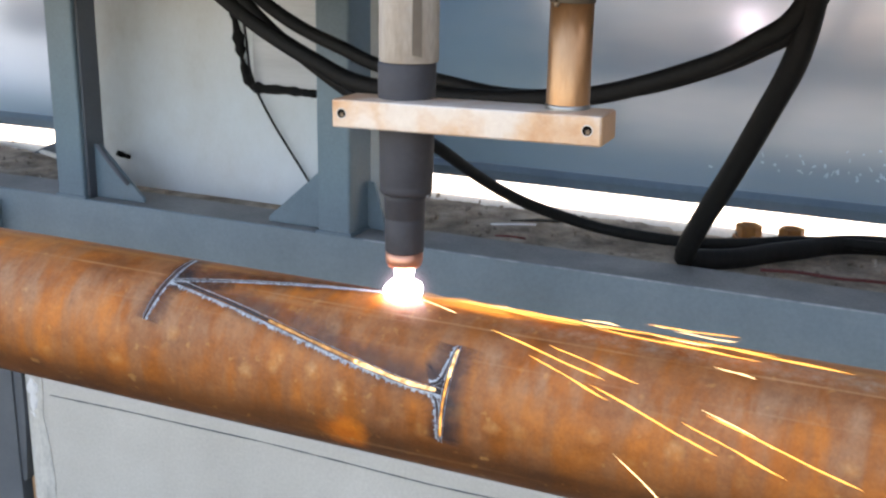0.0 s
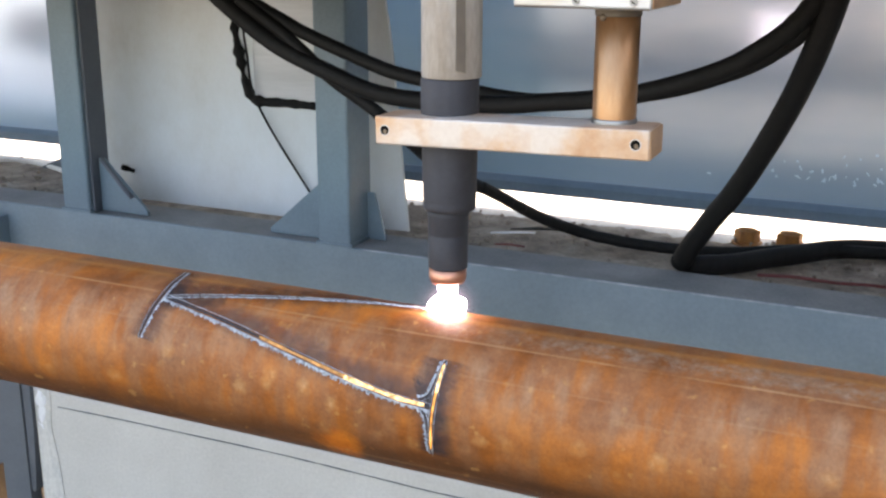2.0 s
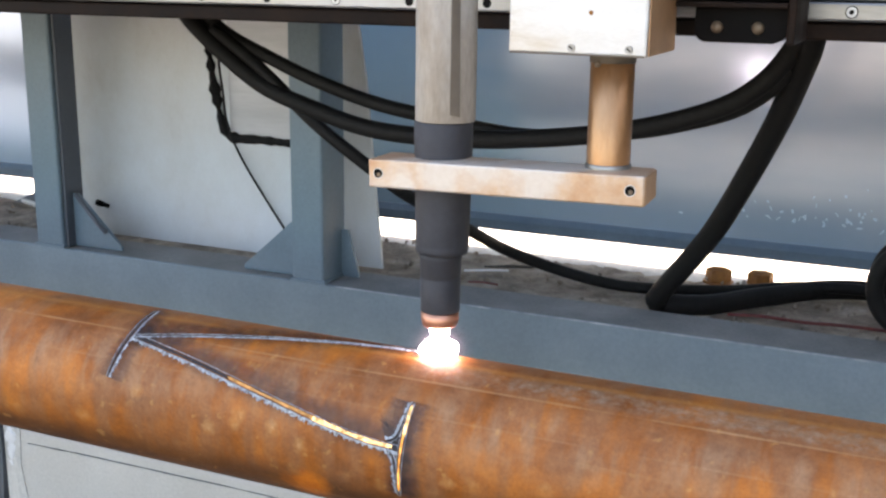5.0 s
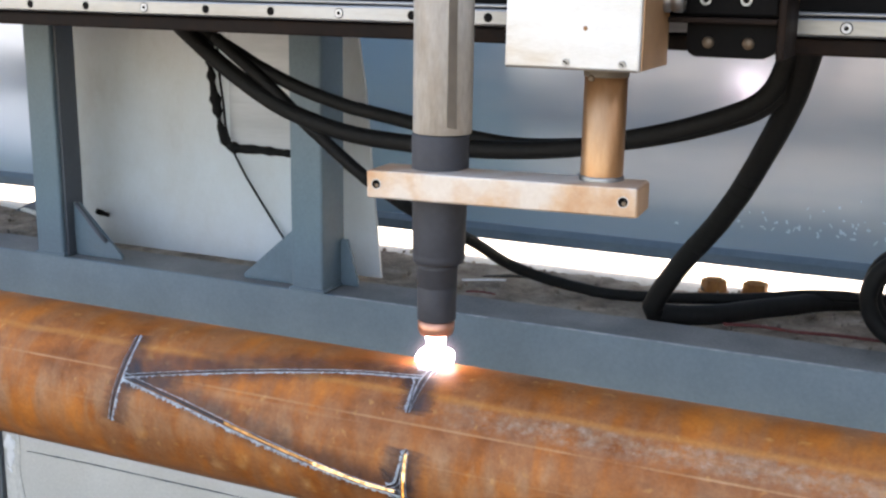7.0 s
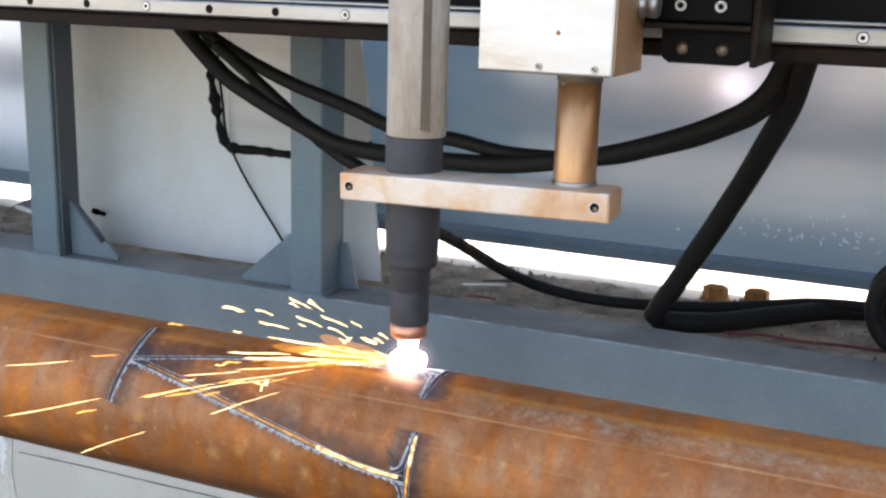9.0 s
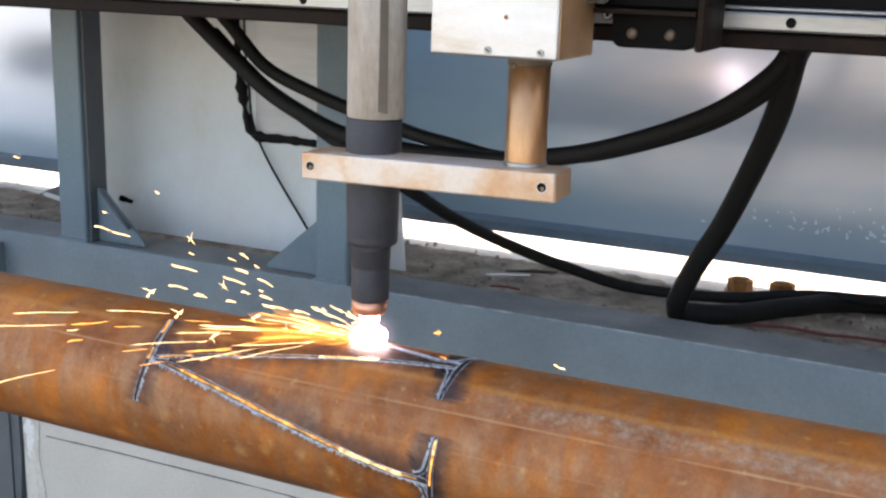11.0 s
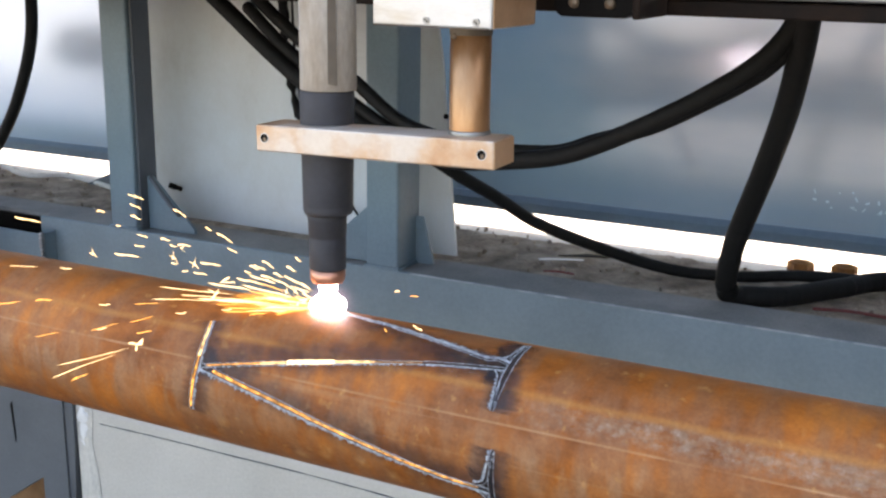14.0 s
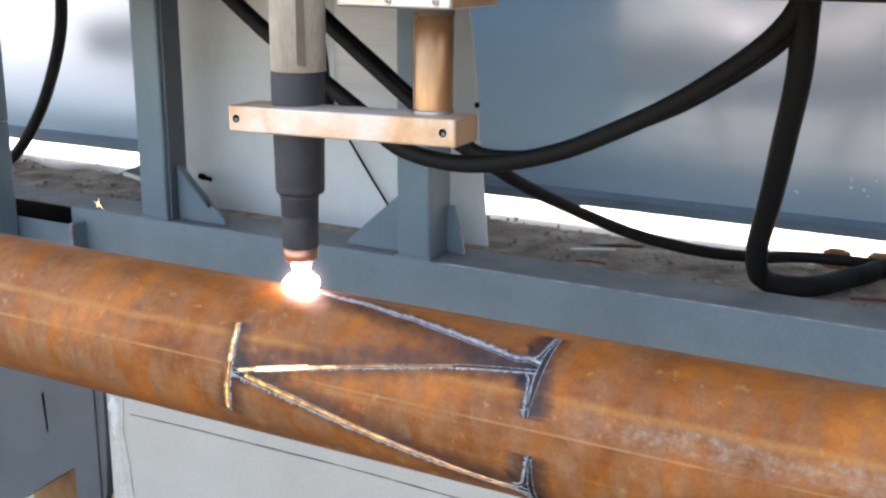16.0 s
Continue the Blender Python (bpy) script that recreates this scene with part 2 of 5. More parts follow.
def rust_material():
    """Mottled orange and brown mill rust with grey scale, long scratches and ring streaks."""
    m = bpy.data.materials.new("pipe_rust")
    m.use_nodes = True
    nodes, link, bsdf = m.node_tree.nodes, m.node_tree.links.new, m.node_tree.nodes["Principled BSDF"]
    coords = nodes.new("ShaderNodeTexCoord")

    def noise_at(scale, stretch, detail=8.0, rough=0.6, shift=0.0):
        mp, n = nodes.new("ShaderNodeMapping"), nodes.new("ShaderNodeTexNoise")
        mp.inputs["Scale"].default_value, mp.inputs["Location"].default_value = stretch, (shift, shift, shift)
        link(coords.outputs["Object"], mp.inputs["Vector"])
        link(mp.outputs[0], n.inputs["Vector"])
        n.inputs["Scale"].default_value, n.inputs["Detail"].default_value, n.inputs["Roughness"].default_value = scale, detail, rough
        return n.outputs["Fac"]

    def ramp(fac, stops):
        r = nodes.new("ShaderNodeValToRGB")
        while len(r.color_ramp.elements) < len(stops):
            r.color_ramp.elements.new(0.5)
        for e, (at, c) in zip(r.color_ramp.elements, stops):
            e.position, e.color = at, (*c, 1)
        link(fac, r.inputs["Fac"])
        return r.outputs["Color"]

    def blend(fac, a, b, kind="MIX"):
        x = nodes.new("ShaderNodeMixRGB")
        x.blend_type = kind
        if isinstance(fac, float):
            x.inputs["Fac"].default_value = fac
        else:
            link(fac, x.inputs["Fac"])
        link(a, x.inputs["Color1"])
        link(b, x.inputs["Color2"])
        return x.outputs["Color"]

    split, turn_of = nodes.new("ShaderNodeSeparateXYZ"), nodes.new("ShaderNodeMath")
    link(coords.outputs["Object"], split.inputs[0])
    flip = nodes.new("ShaderNodeMath")
    flip.operation, flip.inputs[1].default_value = "MULTIPLY", -1.0
    link(split.outputs["Y"], flip.inputs[0])
    turn_of.operation = "ARCTAN2"
    link(split.outputs["Z"], turn_of.inputs[0])
    link(flip.outputs[0], turn_of.inputs[1])
    wander = nodes.new("ShaderNodeMapRange")
    wander.inputs["To Min"].default_value, wander.inputs["To Max"].default_value = -0.035, 0.035
    link(noise_at(14, (1, 1, 1), 3, 0.6, 31.0), wander.inputs["Value"])
    shaky = nodes.new("ShaderNodeMath")
    link(turn_of.outputs[0], shaky.inputs[0])
    link(wander.outputs[0], shaky.inputs[1])
    # angle round the pipe, -90 to 180 degrees, laid over 0 to 1
    unit, straight = nodes.new("ShaderNodeMapRange"), nodes.new("ShaderNodeMapRange")
    for node, source in ((unit, shaky), (straight, turn_of)):
        node.inputs["From Min"].default_value, node.inputs["From Max"].default_value = -math.pi / 2, math.pi
        link(source.outputs[0], node.inputs["Value"])
    at = lambda degrees: (degrees + 90) / 270
    black, white = (0.0, 0.0, 0.0), (1.0, 1.0, 1.0)

    base = ramp(noise_at(15, (0.7, 1.2, 1.2)), [(0.26, (0.12, 0.035, 0.008)), (0.42, (0.265, 0.077, 0.012)), (0.58, (0.41, 0.124, 0.019)), (0.78, (0.52, 0.177, 0.032))])
    rings = ramp(noise_at(30, (1.3, 0.35, 0.35), 5, 0.55, 3.0), [(0.40, black), (0.58, (0.70, 0.70, 0.70))])
    scale_grey = ramp(noise_at(70, (1, 1, 1), 6), [(0.3, (0.20, 0.078, 0.032)), (0.7, (0.32, 0.147, 0.066))])
    c = blend(rings, base, scale_grey)
    patches = ramp(noise_at(5.5, (0.8, 1, 1), 6, 0.65, 9.0), [(0.56, black), (0.68, white)])
    c = blend(patches, c, base)
    # grey flaked belt beside the weld seam
    belt = ramp(unit.outputs[0], [(at(69), black), (at(75), (0.52, 0.52, 0.52)), (at(86), (0.52, 0.52, 0.52)), (at(90), black)])
    flakes = ramp(noise_at(85, (0.7, 1, 1), 7, 0.7, 14.0), [(0.40, black), (0.58, white)])
    both = nodes.new("ShaderNodeMixRGB")
    both.blend_type = "MULTIPLY"
    both.inputs["Fac"].default_value = 1.0
    link(belt, both.inputs["Color1"])
    link(flakes, both.inputs["Color2"])
    along = nodes.new("ShaderNodeMapRange")
    along.inputs["From Min"].default_value, along.inputs["From Max"].default_value = -0.02, 0.16
    link(split.outputs["X"], along.inputs["Value"])
    both2 = nodes.new("ShaderNodeMixRGB")
    both2.blend_type = "MULTIPLY"
    both2.inputs["Fac"].default_value = 1.0
    link(both.outputs["Color"], both2.inputs["Color1"])
    link(along.outputs[0], both2.inputs["Color2"])
    silver = ramp(noise_at(120, (1, 1, 1), 5), [(0.32, (0.19, 0.125, 0.080)), (0.55, (0.31, 0.235, 0.170)), (0.72, (0.46, 0.39, 0.315))])
    c = blend(both2.outputs["Color"], c, silver)
    # pale worn smudges drawn round the pipe under the seam
    smudge = nodes.new("ShaderNodeMixRGB")
    smudge.blend_type = "MULTIPLY"
    smudge.inputs["Fac"].default_value = 1.0
    link(ramp(noise_at(30, (1.5, 0.42, 0.42), 4, 0.55, 61.0), [(0.46, black), (0.62, (0.46, 0.46, 0.46))]), smudge.inputs["Color1"])
    link(ramp(unit.outputs[0], [(at(12), black), (at(30), (0.8, 0.8, 0.8)), (at(50), white), (at(66), black)]), smudge.inputs["Color2"])
    worn = ramp(noise_at(70, (1, 0.6, 0.6), 5, 0.6, 63.0), [(0.3, (0.25, 0.135, 0.070)), (0.7, (0.40, 0.255, 0.155))])
    c = blend(smudge.outputs["Color"], c, worn)
    # brown underside, its shade painted into the rust colour
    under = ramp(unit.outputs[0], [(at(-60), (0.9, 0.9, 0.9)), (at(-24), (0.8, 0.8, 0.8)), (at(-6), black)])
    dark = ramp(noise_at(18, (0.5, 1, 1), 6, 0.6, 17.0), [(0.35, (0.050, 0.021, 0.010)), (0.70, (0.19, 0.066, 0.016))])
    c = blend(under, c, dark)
    # one fresh orange rust bloom low on the near side
    far = nodes.new("ShaderNodeVectorMath")
    far.operation = "DISTANCE"
    far.inputs[1].default_value = BLOOM
    link(coords.outputs["Object"], far.inputs[0])
    edge = nodes.new("ShaderNodeMath")
    link(far.outputs["Value"], edge.inputs[0])
    wob = nodes.new("ShaderNodeMapRange")
    wob.inputs["To Min"].default_value, wob.inputs["To Max"].default_value = -0.016, 0.016
    link(noise_at(45, (1, 1, 1), 4, 0.6, 41.0), wob.inputs["Value"])
    link(wob.outputs[0], edge.inputs[1])
    bloom = ramp(edge.outputs[0], [(0.012, (0.85, 0.85, 0.85)), (0.030, black)])
    fresh = ramp(noise_at(60, (1, 1, 1)), [(0.3, (0.54, 0.120, 0.009)), (0.7, (0.68, 0.190, 0.018))])
    c = blend(bloom, c, fresh)
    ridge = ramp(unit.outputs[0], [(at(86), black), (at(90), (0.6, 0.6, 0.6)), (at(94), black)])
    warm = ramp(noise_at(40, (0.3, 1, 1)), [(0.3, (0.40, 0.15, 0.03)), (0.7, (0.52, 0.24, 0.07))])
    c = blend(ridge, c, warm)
    seam = ramp(straight.outputs[0], [(at(42.4), black), (at(43.2), (0.35, 0.35, 0.35)), (at(44.0), black), (at(67.2), black), (at(68.3), (0.85, 0.85, 0.85)), (at(69.4), black)])
    lines = ramp(noise_at(48, (0.02, 1, 1), 4, 0.6, 5.0), [(0.60, black), (0.72, (0.34, 0.34, 0.34))])
    pale = ramp(noise_at(60, (0.2, 1, 1)), [(0.3, (0.40, 0.20, 0.085)), (0.7, (0.54, 0.33, 0.18))])
    c = blend(lines, c, pale)
    broken = nodes.new("ShaderNodeMixRGB")
    broken.blend_type = "MULTIPLY"
    broken.inputs["Fac"].default_value = 1.0
    link(seam, broken.inputs["Color1"])
    link(ramp(noise_at(7, (1, 0.1, 0.1), 3, 0.6, 51.0), [(0.38, (0.15, 0.15, 0.15)), (0.60, white)]), broken.inputs["Color2"])
    c = blend(broken.outputs["Color"], c, pale)
    spots = ramp(noise_at(80, (1, 1, 1), 2, 0.4, 21.0), [(0.67, black), (0.76, (0.45, 0.45, 0.45))])
    bright = ramp(noise_at(90, (1, 1, 1)), [(0.3, (0.46, 0.20, 0.05)), (0.7, (0.58, 0.32, 0.12))])
    c = blend(spots, c, bright)
    # round fresh rust dots, a finger's width across
    cells, bent = nodes.new("ShaderNodeTexVoronoi"), nodes.new("ShaderNodeMixRGB")
    wavy = nodes.new("ShaderNodeTexNoise")
    wavy.inputs["Scale"].default_value = 70
    link(coords.outputs["Object"], wavy.inputs["Vector"])
    bent.blend_type = "ADD"
    bent.inputs["Fac"].default_value = 0.012
    link(coords.outputs["Object"], bent.inputs["Color1"])
    link(wavy.outputs["Color"], bent.inputs["Color2"])
    link(bent.outputs["Color"], cells.inputs["Vector"])
    cells.inputs["Scale"].default_value = 30
    dots = ramp(cells.outputs["Distance"], [(0.08, (0.62, 0.62, 0.62)), (0.34, black)])
    some, choose = nodes.new("ShaderNodeSeparateXYZ"), nodes.new("ShaderNodeMixRGB")
    link(cells.outputs["Color"], some.inputs[0])
    choose.blend_type = "MULTIPLY"
    choose.inputs["Fac"].default_value = 1.0
    link(dots, choose.inputs["Color1"])
    link(ramp(some.outputs["X"], [(0.15, black), (0.75, white)]), choose.inputs["Color2"])
    belt_low = ramp(unit.outputs[0], [(at(-22), black), (at(-8), white), (at(26), white), (at(40), black)])
    kept = nodes.new("ShaderNodeMixRGB")
    kept.blend_type = "MULTIPLY"
    kept.inputs["Fac"].default_value = 1.0
    link(choose.outputs["Color"], kept.inputs["Color1"])
    link(belt_low, kept.inputs["Color2"])
    dotted = ramp(noise_at(110, (1, 1, 1)), [(0.35, (0.46, 0.165, 0.035)), (0.65, (0.56, 0.31, 0.130))])
    c = blend(kept.outputs["Color"], c, dotted)
    fine = noise_at(260, (1, 1, 1), 4)
    c = blend(0.28, c, fine, "OVERLAY")
    link(c, bsdf.inputs["Base Color"])
    rr = nodes.new("ShaderNodeMapRange")
    rr.inputs["To Min"].default_value, rr.inputs["To Max"].default_value = 0.42, 0.62
    link(noise_at(20, (1, 1, 1), 5, 0.6, 2.0), rr.inputs["Value"])
    link(rr.outputs[0], bsdf.inputs["Roughness"])
    bsdf.inputs["Metallic"].default_value = 0.1
    bsdf.inputs["Specular IOR Level"].default_value = 0.25
    bp = nodes.new("ShaderNodeBump")
    bp.inputs["Strength"].default_value, bp.inputs["Distance"].default_value = 0.35, 0.001
    link(fine, bp.inputs["Height"])
    link(bp.outputs[0], bsdf.inputs["Normal"])
    return m


RUST = rust_material()


def door_material():
    """Galvanised sheet with reflections painted into its colour: teal stretch, pale west end, bluer foot, darker head.
    """
    m = material("galvanised_sheet", [(0.34, DOOR_BASE[1]), (0.66, DOOR_BASE[2])], 3.2, (0.13, 0.20), 0.4, 0.0, 60, (0.6, 1, 2.2), grain=0.0, detail=3.0)
    nodes, link, bsdf = m.node_tree.nodes, m.node_tree.links.new, m.node_tree.nodes["Principled BSDF"]
    coords, split = nodes.new("ShaderNodeTexCoord"), nodes.new("ShaderNodeSeparateXYZ")
    cloud = nodes.new("ShaderNodeTexNoise")
    cloud.inputs["Scale"].default_value, cloud.inputs["Detail"].default_value = 4.0, 3.0
    link(coords.outputs["Object"], split.inputs[0])
    link(coords.outputs["Object"], cloud.inputs["Vector"])
    colour = bsdf.inputs["Base Color"].links[0].from_socket
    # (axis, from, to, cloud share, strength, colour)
    # each row paints one reflected band into the base colour
    for axis, lo, hi, share, top, mirror_tone in (("X", -0.04, -0.42, 0.30, 0.75, DOOR_BASE[0]), ("X", -0.80, -1.10, 0.1, 0.97, (0.60, 0.69, 0.78)), ("Z", 0.11, 0.02, 0.06, 0.65, (0.30, 0.46, 0.58)), ("Z", 0.33, 0.45, 0.10, 0.5, (0.42, 0.44, 0.50))):
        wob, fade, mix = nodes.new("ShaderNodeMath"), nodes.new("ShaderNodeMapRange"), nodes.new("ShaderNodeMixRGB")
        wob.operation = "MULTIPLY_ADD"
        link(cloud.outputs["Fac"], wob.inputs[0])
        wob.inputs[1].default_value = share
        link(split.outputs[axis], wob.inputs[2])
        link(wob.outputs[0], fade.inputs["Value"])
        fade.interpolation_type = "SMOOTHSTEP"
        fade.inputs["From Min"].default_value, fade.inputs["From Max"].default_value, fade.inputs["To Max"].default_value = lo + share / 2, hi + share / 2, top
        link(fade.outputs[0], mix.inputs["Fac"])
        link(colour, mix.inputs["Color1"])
        mix.inputs["Color2"].default_value = (*mirror_tone, 1)
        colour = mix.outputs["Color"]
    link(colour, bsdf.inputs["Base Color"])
    return m


DOOR_SHEET = door_material()


def tint_material():
    """Blue-black heat tint beside a cut, thinning out by the mesh's own tint values."""
    m = bpy.data.materials.new("heat_tint")
    m.use_nodes = True
    nodes, link = m.node_tree.nodes, m.node_tree.links.new
    bsdf, out = nodes["Principled BSDF"], nodes["Material Output"]
    attr, n, mul = nodes.new("ShaderNodeAttribute"), nodes.new("ShaderNodeTexNoise"), nodes.new("ShaderNodeMath")
    attr.attribute_name = "tint"
    n.inputs["Scale"].default_value, n.inputs["Detail"].default_value = 90, 6
    rr = nodes.new("ShaderNodeMapRange")
    rr.inputs["From Min"].default_value, rr.inputs["From Max"].default_value = 0.3, 0.7
    rr.inputs["To Min"].default_value, rr.inputs["To Max"].default_value = 0.55, 1.15
    coords = nodes.new("ShaderNodeTexCoord")
    link(coords.outputs["Object"], n.inputs["Vector"])
    link(n.outputs["Fac"], rr.inputs["Value"])
    mul.operation, mul.use_clamp = "MULTIPLY", True
    link(attr.outputs["Fac"], mul.inputs[0])
    link(rr.outputs[0], mul.inputs[1])
    bsdf.inputs["Base Color"].default_value = (0.045, 0.040, 0.048, 1)
    bsdf.inputs["Roughness"].default_value, bsdf.inputs["Metallic"].default_value = 0.5, 0.3
    clear, mix = nodes.new("ShaderNodeBsdfTransparent"), nodes.new("ShaderNodeMixShader")
    link(mul.outputs[0], mix.inputs["Fac"])
    link(clear.outputs[0], mix.inputs[1])
    link(bsdf.outputs[0], mix.inputs[2])
    link(mix.outputs[0], out.inputs["Surface"])
    return m


TINT = tint_material()


# ---- mesh helpers ----
def finish(bm, name, mat, smooth=False):
    me = bpy.data.meshes.new(name)
    bmesh.ops.recalc_face_normals(bm, faces=bm.faces)
    bm.to_mesh(me)
    bm.free()
    for mm in (mat if isinstance(mat, (list, tuple)) else [mat]):
        me.materials.append(mm)
    if smooth:
        for f in me.polygons:
            f.use_smooth = True
    return me


def part(name, bm, mat, parent=None, label="", smooth=False):
    ob = new(name, finish(bm, name, mat, smooth))
    if parent is not None:
        ob.parent = parent
    return tagged(ob, label)


def box(lo, hi, bevel=0.0, bm=None):
    """A box between two corners, its edges rounded."""
    own = bmesh.new()
    bmesh.ops.create_cube(own, size=1)
    for v in own.verts:
        v.co = Vector([l + (h - l) * (c + 0.5) for l, h, c in zip(lo, hi, v.co)])
    if bevel:
        bmesh.ops.bevel(own, geom=own.edges[:], offset=bevel, segments=2, affect="EDGES", profile=0.5)
    if bm is None:
        return own
    return join(bm, own)


def join(bm, other, m=None):
    """Adds the other mesh to bm."""
    verts = [bm.verts.new(m @ v.co if m else v.co) for v in other.verts]
    other.verts.index_update()
    for f in other.faces:
        nf = bm.faces.new([verts[v.index] for v in f.verts])
        nf.smooth, nf.material_index = f.smooth, f.material_index
    other.free()
    return bm


def lathe(profile, segments=40, axis="z", bm=None):
    """A turned body: (radius, height) pairs round an axis."""
    bm = bm or bmesh.new()
    rings = []
    for r, h in profile:
        ring = []
        for i in range(segments):
            a = 2 * math.pi * i / segments
            u, v = r * math.cos(a), r * math.sin(a)
            ring.append(bm.verts.new((u, v, h) if axis == "z" else (h, u, v) if axis == "x" else (u, h, v)))
        rings.append(ring)
    for a, b in zip(rings, rings[1:]):
        for i in range(segments):
            bm.faces.new((a[i], a[(i + 1) % segments], b[(i + 1) % segments], b[i]))
    if profile[0][0] > 1e-6:
        bm.faces.new(rings[0])
    if profile[-1][0] > 1e-6:
        bm.faces.new(rings[-1])
    return bm


def spline(points, n):
    """n + 1 points evenly along a smooth line through the given ones."""
    p = [Vector(q) for q in points]
    p = [2 * p[0] - p[1]] + p + [2 * p[-1] - p[-2]]
    dense = []
    for i in range(1, len(p) - 2):
        for k in range(16):
            s = k / 16
            a, b, c, d = p[i - 1:i + 3]
            dense.append(0.5 * (2 * b + (c - a) * s + (2 * a - 5 * b + 4 * c - d) * s * s + (3 * b - a - 3 * c + d) * s ** 3))
    dense.append(p[-2])
    run = [0.0]
    for a, b in zip(dense, dense[1:]):
        run.append(run[-1] + (b - a).length)
    out = []
    for k in range(n + 1):
        want = run[-1] * k / n
        j = max(0, min(len(run) - 2, int(np.searchsorted(run, want)) - 1))
        s = (want - run[j]) / max(1e-9, run[j + 1] - run[j])
        out.append(dense[j].lerp(dense[j + 1], min(1, max(0, s))))
    return out


def sweep(points, radius, segments=10, n=None, bm=None, wobble=0.0):
    """A round bar along a smooth line."""
    pts = spline(points, n or 6 * len(points))
    bm = bm or bmesh.new()
    rings = []
    for i, q in enumerate(pts):
        d = (pts[min(i + 1, len(pts) - 1)] - pts[max(i - 1, 0)]).normalized()
        side = d.cross(Vector((0.2, 1, 0.1))).normalized()
        up = side.cross(d)
        r = radius * (1 + wobble * noise.noise(q * 60))
        rings.append([bm.verts.new(q + r * (math.cos(2 * math.pi * k / segments) * side + math.sin(2 * math.pi * k / segments) * up)) for k in range(segments)])
    for a, b in zip(rings, rings[1:]):
        for k in range(segments):
            bm.faces.new((a[k], a[(k + 1) % segments], b[(k + 1) % segments], b[k])).smooth = True
    bm.faces.new(rings[0])
    bm.faces.new(rings[-1])
    return bm


def prism(outline, lo, hi, axis="y"):
    """A flat plate: an outline in the other two axes, drawn out along one."""
    bm = bmesh.new()
    put = (lambda a, b, h: (a, h, b)) if axis == "y" else (lambda a, b, h: (h, a, b)) if axis == "x" else (lambda a, b, h: (a, b, h))
    A = [bm.verts.new(put(a, b, lo)) for a, b in outline]
    B = [bm.verts.new(put(a, b, hi)) for a, b in outline]
    bm.faces.new(A)
    bm.faces.new(B[::-1])
    for i in range(len(outline)):
        j = (i + 1) % len(outline)
        bm.faces.new((A[i], A[j], B[j], B[i]))
    return bm


def empty(name, label, category, at=(0, 0, 0), group="", kind=""):
    ob = new(name)
    ob.matrix_basis = pose(*at)
    return tagged(ob, label, category, group, kind)


# ---- the setting ----
BEAM_Y, BEAM_Z, GROUND_Z, DOOR_Y = 0.567, 0.956, 0.94, 1.03


def uneven(lo, hi, step, height, amount, seed, bm=None):
    """A ground sheet with small lumps."""
    bm = bm or bmesh.new()
    nx, ny = max(1, round((hi[0] - lo[0]) / step)), max(1, round((hi[1] - lo[1]) / step))
    grid = []
    for j in range(ny + 1):
        row = []
        for i in range(nx + 1):
            x, y = lo[0] + (hi[0] - lo[0]) * i / nx, lo[1] + (hi[1] - lo[1]) * j / ny
            z = height + amount * (noise.noise((x * 9, y * 9, seed)) + 0.6 * noise.noise((x * 28, y * 28, seed)) + 0.35 * noise.noise((x * 75, y * 75, seed)))
            if j > ny - 6:
                y += (0.030 * noise.noise((x * 14, seed, 2)) + 0.016 * noise.noise((x * 60, seed, 5))) * (j - ny + 6) / 6
            row.append(bm.verts.new((x, y, z)))
        grid.append(row)
    for a, b in zip(grid, grid[1:]):
        for i in range(nx):
            bm.faces.new((a[i], a[i + 1], b[i + 1], b[i])).smooth = True
    return bm


